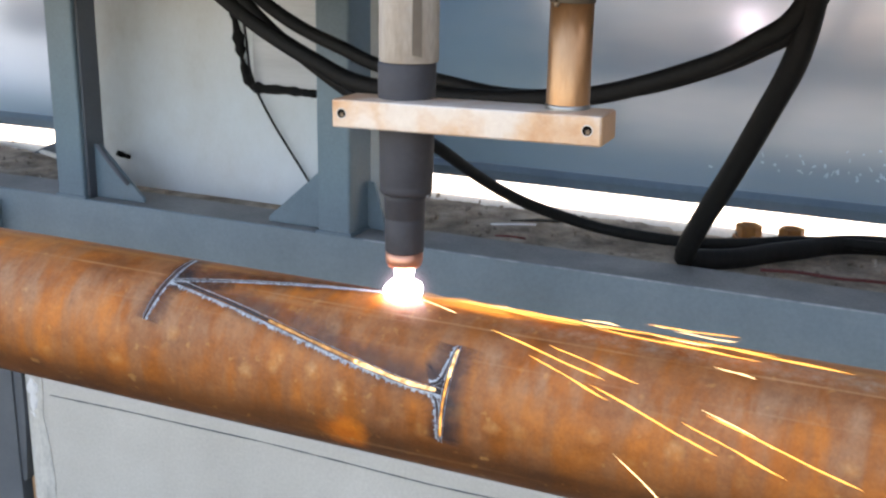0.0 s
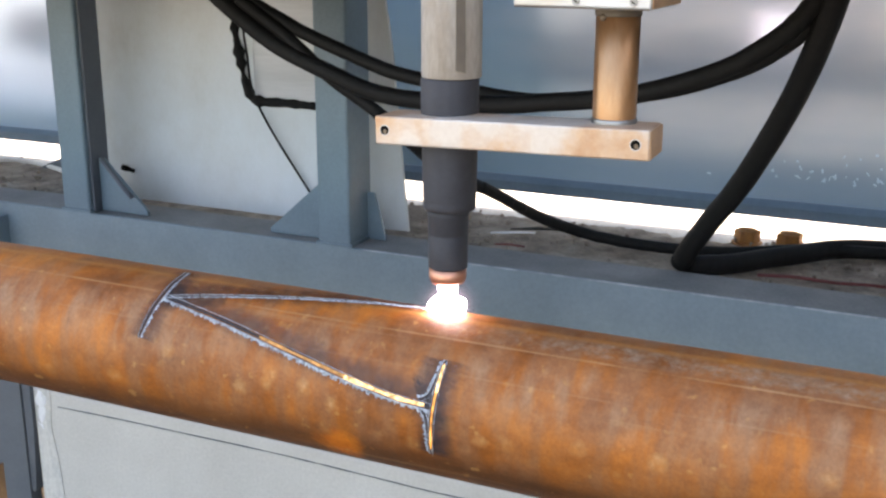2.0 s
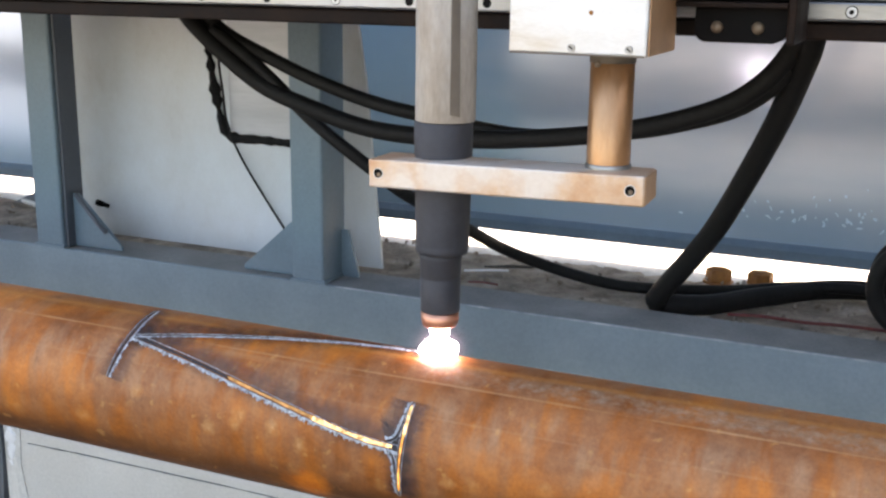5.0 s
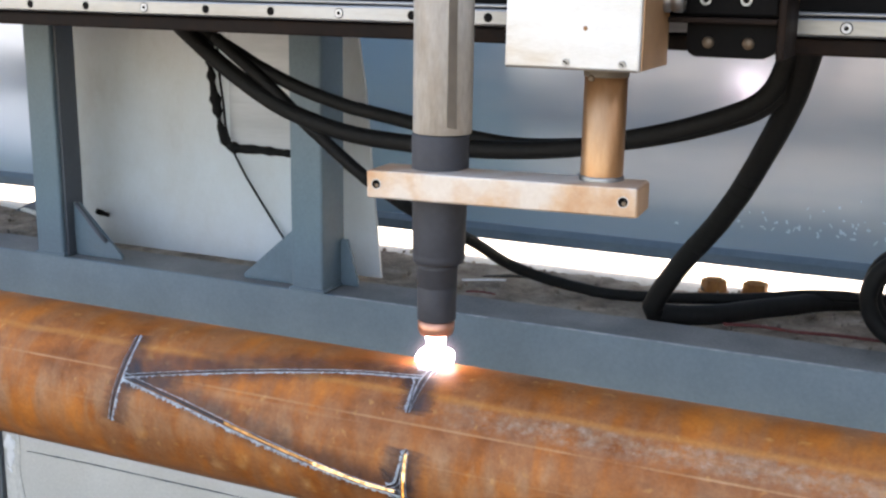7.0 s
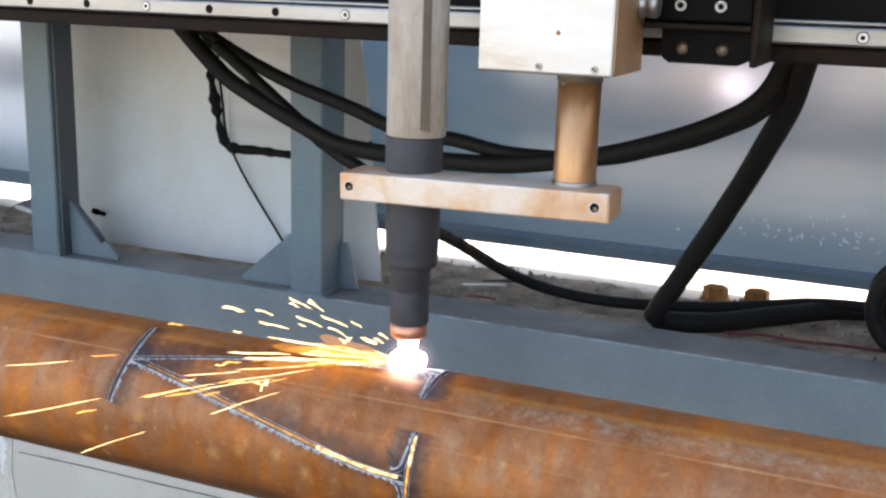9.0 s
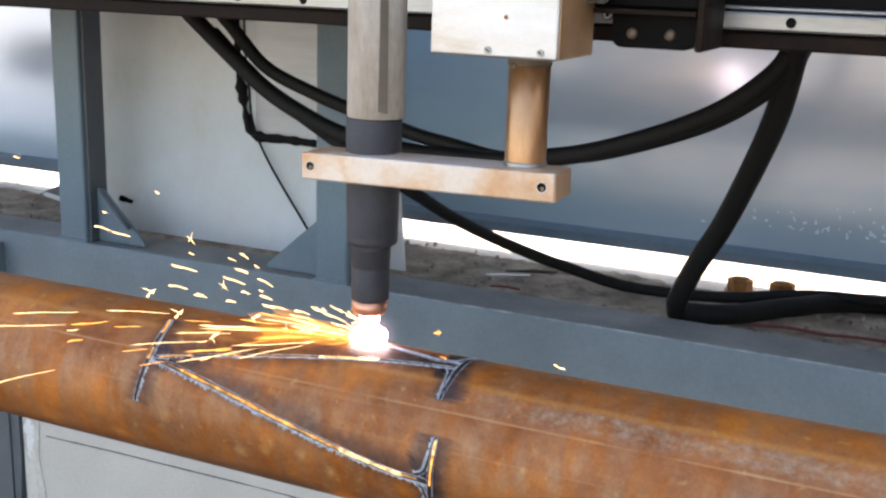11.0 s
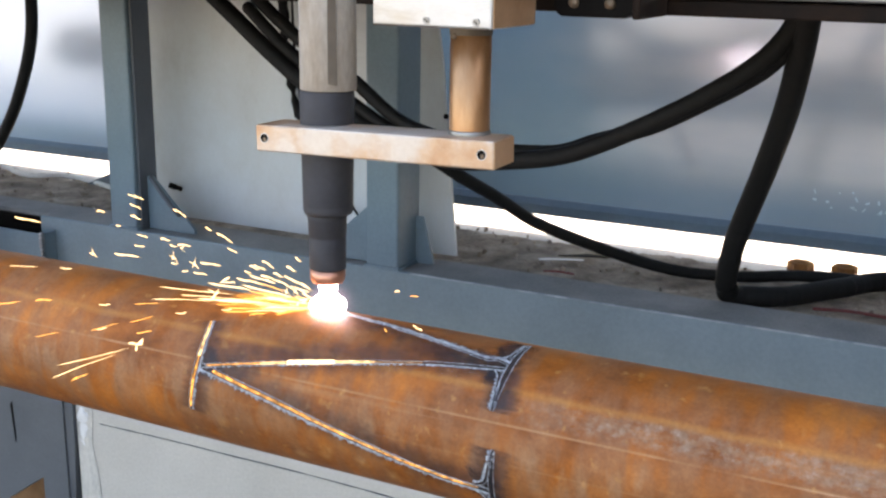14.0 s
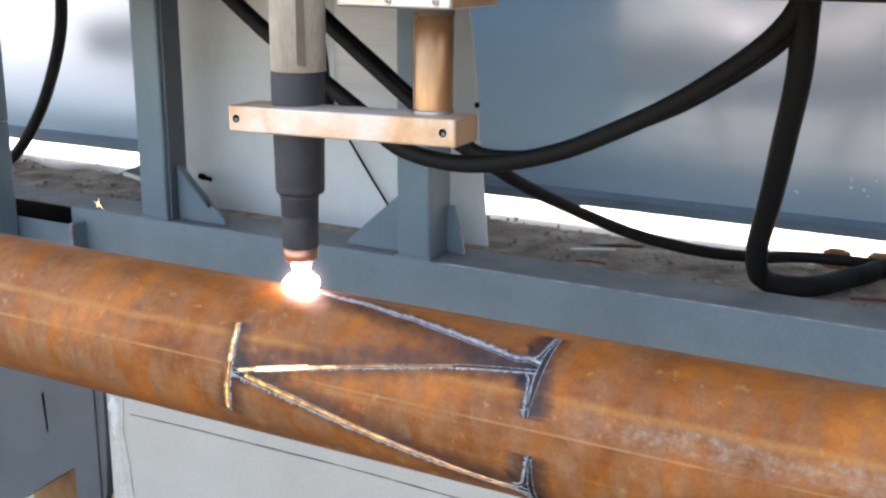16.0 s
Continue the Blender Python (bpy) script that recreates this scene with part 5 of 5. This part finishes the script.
chain("ground_cable", "thinner black rubber cable running down to the ground", 0.0096, [
    (0.0, [(-0.517, 0.425, 1.337), (-0.475, 0.425, 1.301), (-0.433, 0.425, 1.271), (-0.387, 0.425, 1.242), (-0.353, 0.43, 1.22), (-0.3, 0.45, 1.183), (-0.26, 0.55, 1.123), (-0.231, 0.65, 1.06), (-0.188, 0.72, 1.013), (-0.128, 0.78, 0.977), (-0.054, 0.8, 0.959), (0.058, 0.812, 0.952), (0.146, 0.839, 0.952), (0.316, 0.9, 0.959), (0.75, 0.93, 0.952)]),
    (3.0, [(-0.515, 0.425, 1.364), (-0.462, 0.425, 1.333), (-0.415, 0.425, 1.299), (-0.369, 0.425, 1.26), (-0.326, 0.43, 1.23), (-0.277, 0.44, 1.193), (-0.234, 0.5, 1.126), (-0.183, 0.62, 1.058), (-0.142, 0.72, 1.003), (-0.082, 0.78, 0.966), (-0.009, 0.8, 0.952), (0.076, 0.802, 0.952), (0.164, 0.824, 0.952), (0.332, 0.9, 0.955), (0.75, 0.93, 0.952)]),
    (5.0, [(-0.518, 0.425, 1.37), (-0.47, 0.425, 1.339), (-0.427, 0.425, 1.308), (-0.385, 0.425, 1.272), (-0.343, 0.425, 1.239), (-0.309, 0.43, 1.214), (-0.278, 0.44, 1.189), (-0.229, 0.48, 1.14), (-0.183, 0.62, 1.061), (-0.157, 0.72, 1.009), (-0.076, 0.78, 0.968), (0.018, 0.795, 0.952), (0.109, 0.814, 0.952), (0.195, 0.85, 0.952), (0.367, 0.9, 0.964), (0.75, 0.93, 0.952)]),
    (7.5, [(-0.516, 0.425, 1.375), (-0.468, 0.425, 1.34), (-0.42, 0.425, 1.305), (-0.372, 0.425, 1.263), (-0.328, 0.43, 1.226), (-0.282, 0.43, 1.194), (-0.227, 0.45, 1.152), (-0.204, 0.52, 1.107), (-0.188, 0.63, 1.06), (-0.157, 0.75, 0.992), (-0.07, 0.8, 0.956), (0.029, 0.802, 0.952), (0.209, 0.85, 0.957), (0.382, 0.9, 0.97), (0.75, 0.93, 0.952)]),
    (8.5, [(-0.514, 0.425, 1.364), (-0.461, 0.425, 1.33), (-0.404, 0.425, 1.288), (-0.348, 0.425, 1.243), (-0.314, 0.43, 1.219), (-0.277, 0.43, 1.201), (-0.232, 0.45, 1.164), (-0.218, 0.52, 1.115), (-0.207, 0.63, 1.06), (-0.171, 0.75, 0.989), (-0.105, 0.8, 0.953), (0.027, 0.79, 0.952), (0.203, 0.85, 0.955), (0.375, 0.9, 0.97), (0.75, 0.93, 0.952)]),
    (11.0, [(-0.573, 0.425, 1.362), (-0.513, 0.425, 1.311), (-0.454, 0.425, 1.27), (-0.396, 0.425, 1.237), (-0.342, 0.43, 1.206), (-0.296, 0.45, 1.172), (-0.264, 0.48, 1.146), (-0.233, 0.56, 1.096), (-0.198, 0.64, 1.053), (-0.151, 0.7, 1.018), (-0.107, 0.75, 0.991), (-0.022, 0.8, 0.959), (0.07, 0.824, 0.952), (0.158, 0.85, 0.952), (0.331, 0.9, 0.965), (0.75, 0.93, 0.952)]),
    (14.0, [(-0.6, 0.425, 1.375), (-0.54, 0.425, 1.323), (-0.482, 0.425, 1.285), (-0.405, 0.425, 1.237), (-0.333, 0.43, 1.197), (-0.288, 0.45, 1.166), (-0.266, 0.48, 1.142), (-0.238, 0.54, 1.105), (-0.204, 0.62, 1.053), (-0.144, 0.72, 1.002), (-0.074, 0.78, 0.968), (-0.006, 0.813, 0.952), (0.082, 0.836, 0.952), (0.233, 0.9, 0.953), (0.75, 0.93, 0.952)]),
    (16.0, [(-0.58, 0.42, 1.395), (-0.516, 0.42, 1.34), (-0.379, 0.42, 1.239), (-0.293, 0.43, 1.174), (-0.254, 0.46, 1.142), (-0.226, 0.54, 1.097), (-0.175, 0.65, 1.04), (-0.12, 0.74, 0.996), (-0.032, 0.8, 0.969), (0.049, 0.85, 0.959), (0.175, 0.9, 0.958), (0.75, 0.93, 0.952)]),
], 48, "hanging cables")
chain("looped_cable", "thick black rubber cable looped down onto the bed", 0.0162, [
    (0.0, [(0.282, 0.42, 1.415), (0.275, 0.42, 1.38), (0.259, 0.445, 1.302), (0.223, 0.5, 1.223), (0.179, 0.56, 1.134), (0.125, 0.625, 1.031), (0.096, 0.69, 0.965), (0.118, 0.71, 0.957), (0.163, 0.74, 0.956), (0.237, 0.83, 0.955), (0.372, 0.93, 0.955), (0.8, 0.93, 0.955)]),
    (2.0, [(0.319, 0.42, 1.415), (0.312, 0.42, 1.38), (0.291, 0.445, 1.312), (0.257, 0.5, 1.234), (0.21, 0.56, 1.145), (0.18, 0.59, 1.096), (0.142, 0.63, 1.042), (0.096, 0.69, 0.965), (0.118, 0.71, 0.957), (0.163, 0.74, 0.956), (0.237, 0.83, 0.955), (0.372, 0.93, 0.955), (0.8, 0.93, 0.955)]),
    (3.5, [(0.332, 0.42, 1.415), (0.325, 0.42, 1.38), (0.311, 0.44, 1.339), (0.278, 0.49, 1.264), (0.234, 0.55, 1.177), (0.174, 0.61, 1.08), (0.132, 0.65, 1.023), (0.098, 0.69, 0.965), (0.12, 0.71, 0.957), (0.179, 0.74, 0.956), (0.252, 0.83, 0.955), (0.397, 0.93, 0.955), (0.8, 0.93, 0.955)]),
    (5.0, [(0.33, 0.42, 1.415), (0.324, 0.42, 1.387), (0.319, 0.43, 1.367), (0.291, 0.475, 1.293), (0.251, 0.535, 1.209), (0.202, 0.595, 1.115), (0.167, 0.63, 1.062), (0.099, 0.69, 0.965), (0.123, 0.71, 0.957), (0.178, 0.74, 0.956), (0.252, 0.83, 0.955), (0.40, 0.93, 0.957), (0.8, 0.93, 0.955)]),
    (7.5, [(0.332, 0.42, 1.415), (0.327, 0.42, 1.389), (0.309, 0.45, 1.327), (0.275, 0.5, 1.254), (0.227, 0.57, 1.17), (0.141, 0.65, 1.047), (0.1, 0.69, 0.969), (0.124, 0.71, 0.957), (0.191, 0.74, 0.957), (0.275, 0.83, 0.956), (0.42, 0.93, 0.957), (0.8, 0.93, 0.955)]),
    (8.5, [(0.323, 0.42, 1.415), (0.317, 0.42, 1.386), (0.301, 0.45, 1.33), (0.271, 0.5, 1.27), (0.226, 0.57, 1.187), (0.138, 0.655, 1.038), (0.1, 0.69, 0.969), (0.124, 0.71, 0.957), (0.191, 0.74, 0.957), (0.275, 0.83, 0.956), (0.42, 0.93, 0.957), (0.8, 0.93, 0.955)]),
    (11.0, [(0.273, 0.42, 1.415), (0.267, 0.42, 1.386), (0.248, 0.465, 1.306), (0.215, 0.525, 1.222), (0.172, 0.59, 1.127), (0.143, 0.62, 1.075), (0.114, 0.66, 1.018), (0.095, 0.69, 0.965), (0.119, 0.71, 0.957), (0.178, 0.74, 0.956), (0.252, 0.83, 0.955), (0.389, 0.93, 0.954), (0.8, 0.93, 0.955)]),
    (13.0, [(0.231, 0.42, 1.415), (0.225, 0.42, 1.384), (0.221, 0.43, 1.357), (0.202, 0.475, 1.282), (0.17, 0.535, 1.198), (0.129, 0.6, 1.102), (0.107, 0.635, 1.049), (0.084, 0.69, 0.965), (0.108, 0.71, 0.957), (0.166, 0.74, 0.956), (0.239, 0.83, 0.955), (0.357, 0.93, 0.955), (0.8, 0.93, 0.955)]),
    (16.0, [(0.160, 0.42, 1.41), (0.159, 0.42, 1.391), (0.152, 0.45, 1.302), (0.133, 0.5, 1.218), (0.108, 0.57, 1.12), (0.079, 0.65, 1.025), (0.079, 0.69, 0.972), (0.11, 0.71, 0.957), (0.158, 0.74, 0.956), (0.203, 0.83, 0.955), (0.30, 0.92, 0.955), (0.8, 0.93, 0.955)]),
], 60, "hanging cables")
tagged(part("hanging_cable", sweep([(-1.42, 0.80, 1.80), (-1.43, 0.80, 1.55), (-1.439, 0.8, 1.403), (-1.447, 0.8, 1.286), (-1.48, 0.8, 1.188), (-1.536, 0.8, 1.086), (-1.619, 0.8, 0.989), (-1.70, 0.8, 0.945)], 0.013, 14, 60), RUBBER), "thick black cable hanging down beside the sheet door", "cable", "hanging cables")


def coil():
    thing = empty("cable_coil", "coil of thick black rubber cable standing on the bed", "cable", (0.478, 0.70, 1.033))
    for r, y, tilt in ((0.064, -0.026, 3), (0.058, 0.0, -2), (0.063, 0.027, 4)):
        ring = [(r * math.cos(radians(a)), y + 0.004 * math.sin(radians(a * 2)), r * math.sin(radians(a))) for a in range(0, 375, 24)]
        part("turn", sweep(ring, 0.0128, 12, 48), RUBBER, thing).matrix_basis = pose(0, 0, 0, 0, tilt, 0)


coil()


# ---- sparks ----
def needle(length, radius, way=1, seed=0):
    """A thin tapered streak lying ahead of its own zero, a little crooked and lumpy."""
    rng = random.Random(seed)
    steps = [(0.0, 0.0), (0.5, 0.12), (0.9, 0.3), (0.7, 0.5), (1.15, 0.7), (0.9, 0.88), (0.0, 1.0)]
    bm = lathe([(radius * r * (rng.uniform(0.7, 1.3) if r else 1), length * h) for r, h in steps], 7, "x")
    bend = min(0.05, 0.0011 / length)
    sway, heave = rng.uniform(-bend, bend), rng.uniform(-bend, bend)
    for v in bm.verts:
        u = v.co.x / length
        v.co.y += length * sway * math.sin(2.6 * u) + min(radius, 0.0008) * 0.5 * math.sin(9 * u + seed)
        v.co.z += length * heave * math.sin(2.6 * u) + min(radius, 0.0008) * 0.5 * math.cos(8 * u + seed)
        v.co.x *= way
    return bm


def burst(size, seed):
    """A spark that has just split: a bright bead drawn out into a few short rays."""
    rng = random.Random(seed)
    bm = bmesh.new()
    bmesh.ops.create_icosphere(bm, subdivisions=2, radius=0.0010)
    for v in rng.sample(list(bm.verts), 6):
        v.co *= size * rng.uniform(0.35, 1.0) / 0.0010
    return bm


SPARK_KEYS = []


def sparks(label, count, windows, heading, spread, lift, speed, seed, lengths, lives=(0.12, 0.30), thick=(0.0005, 0.0009), drop=1.5, hot=None):
    """Sparks that leave the arc, fly a short bowed way and start over. heading: degrees about the upright, 0 along the pipe; a length below zero is a split spark."""
    thing = empty("spark_shower", label, "sparks", (0, 0, 0))
    rng = random.Random(seed)
    meshes = [finish(burst(-l, seed + k) if l < 0 else needle(l, rng.uniform(*thick), 1 if abs(heading) < 90 else -1, seed + k), "spark", hot or (SPARK if k % 3 else SPARK_WHITE)) for k, l in enumerate(lengths)]
    for k in range(count):
        ob = new("spark", meshes[k % len(meshes)])
        ob.parent = thing
        rows = []
        for start, stop in windows:
            t = start + rng.random() * 0.25
            while t < stop:
                life = rng.uniform(*lives)
                yaw, up = heading + rng.gauss(0, spread), lift + rng.gauss(0, spread * 0.5)
                v = rng.uniform(*speed)
                d = Vector((math.cos(radians(yaw)) * math.cos(radians(up)), math.sin(radians(yaw)) * math.cos(radians(up)), math.sin(radians(up))))
                x = between(TORCH_X, t)
                home = Vector((x, TORCH_Y - 0.004, PIPE_Z + 0.0885))
                hide = Matrix.Translation((x, 0.0, PIPE_Z))
                rows.append((t - 0.034, hide))
                for q in (0.0, 0.33, 0.67, 1.0):
                    s = life * q
                    at = home + d * v * s + Vector((0, 0, -drop * s * s))
                    way = d * v + Vector((0, 0, -2 * drop * s))
                    way = way if abs(heading) < 90 else -way
                    turn = Vector((1, 0, 0)).rotation_difference(way.normalized()).to_matrix().to_4x4()
                    rows.append((t + s, Matrix.Translation(at) @ turn))
                rows.append((t + life + 0.034, hide))
                t = t + life + 0.034 + rng.uniform(0.035, 0.09)
        if rows[0][0] > 0:
            clean = [(0.0, rows[0][1])]
        else:
            k0 = max(i for i, r in enumerate(rows) if r[0] <= 0)
            (ta, ma), (tb, mb) = rows[k0], rows[k0 + 1]
            here = mb.copy()
            here.translation = ma.translation.lerp(mb.translation, -ta / (tb - ta))
            clean = [(0.0, here)]
        for r in rows:
            if 0 <= r[0] <= 16.0 and (not clean or frame(r[0]) > frame(clean[-1][0])):
                clean.append(r)
        if frame(clean[-1][0]) < frame(16.0):
            clean.append((16.0, clean[-1][1]))
        SPARK_KEYS.append((ob, clean))


LEFT = [(2.85, 3.25), (7.25, 8.25), (8.8, 15.7)]
sparks("long orange sparks streaming low along the pipe", 58, [(-0.8, 1.25), (2.15, 2.6)], -2, 2.6, 0.8, (1.4, 3.8), 11, (0.06, 0.09, 0.14, 0.04), thick=(0.00035, 0.0007), drop=0.6)
sparks("orange sparks fanning down over the pipe's near side", 14, [(-0.6, 1.2), (2.15, 2.65)], -20, 5, -2, (1.2, 2.6), 21, (0.07, 0.10, 0.14), drop=0.8)
sparks("orange sparks thrown back low over the cut pipe", 68, [(2.85, 3.25), (8.8, 15.7)], 200, 8, 1.0, (0.6, 2.1), 12, (0.014, 0.05, 0.022, 0.075, 0.032, 0.018, 0.09), thick=(0.0004, 0.0008), drop=0.8)
sparks("short yellow sparks spraying up behind the cut", 62, [(8.9, 15.7)], 184, 9, 20, (0.7, 1.9), 13, (0.010, 0.014, 0.022, 0.034, 0.017), thick=(0.0005, 0.0010), drop=0.9, hot=SPARK_WHITE)
sparks("split sparks flashing in small stars over the pipe", 16, [(7.3, 8.3), (8.9, 15.8)], 196, 16, 9, (0.7, 1.9), 18, (-0.010, -0.016, -0.013), drop=0.8, hot=SPARK_WHITE)
sparks("thin orange sparks spat back from the fresh cut", 30, [(7.2, 8.2)], 194, 9, 3.0, (0.35, 1.2), 22, (0.014, 0.03, 0.022, 0.045), thick=(0.0004, 0.0007), drop=0.8)
sparks("yellow embers drifting up behind the fresh cut", 12, [(7.85, 8.6)], 182, 8, 17, (0.6, 1.5), 23, (0.010, 0.016, 0.013), (0.2, 0.36), (0.0005, 0.0009), 0.8, SPARK_WHITE)
sparks("dense orange sparks close beside the arc", 48, LEFT, 190, 9, 4, (0.35, 0.9), 14, (0.02, 0.035, 0.05, 0.07), (0.06, 0.16), (0.0005, 0.0009), 0.3)
sparks("stray sparks thrown ahead of the cut", 6, [(7.5, 8.4), (9.0, 15.4)], 8, 16, 18, (0.4, 1.0), 15, (0.006, 0.010, -0.008, 0.014), drop=1.0)
sparks("thin orange flame licking back from the arc", 26, LEFT, 188, 6, 1.5, (0.2, 0.45), 16, (0.05, 0.08, 0.11), (0.10, 0.20), (0.003, 0.007), 0.1, FLAME)
sparks("thin orange flame blown forward from the arc", 10, [(-0.6, 1.25), (2.15, 2.6)], -3, 2, 1, (0.35, 0.7), 17, (0.08, 0.12, 0.15), (0.10, 0.20), (0.003, 0.005), 0.1, FLAME)


# ---- everything that moves ----
def motions():
    span = sorted({r[0] for r in TORCH_X})
    walk(TORCH, [(t, pose(between(TORCH_X, t), TORCH_Y, 0)) for t in span])
    walk(ARC, [(t, pose(between(TORCH_X, t) - 0.0034, TORCH_Y, 1.0)) for t in span])
    walk(PIPE, [(t, pose(0, 0, PIPE_Z, -a, 0, 0)) for t, a in PIPE_TURN])
    for ob, angle, t, *cold in PIPE_KEYS:
        sunk = -0.03 * Vector((0, -math.cos(radians(angle)), math.sin(radians(angle))))
        up, rows = pose(0, 0, 0), []
        rows = [(0.0, up)] if t <= 0 and cold else [(0.0, pose(*sunk)), (max(t, 0.04), pose(*sunk)), (max(t, 0.04) + 0.07, up)]
        if cold and cold[0] < 15.7:
            rows += [(cold[0], up), (cold[0] + 0.15, pose(*sunk)), (16.0, pose(*sunk))]
        elif rows[-1][0] < 15.95:
            rows.append((16.0, up))
        walk(ob, rows)
    for ob, rows in CABLE_KEYS + SPARK_KEYS:
        walk(ob, rows)


motions()
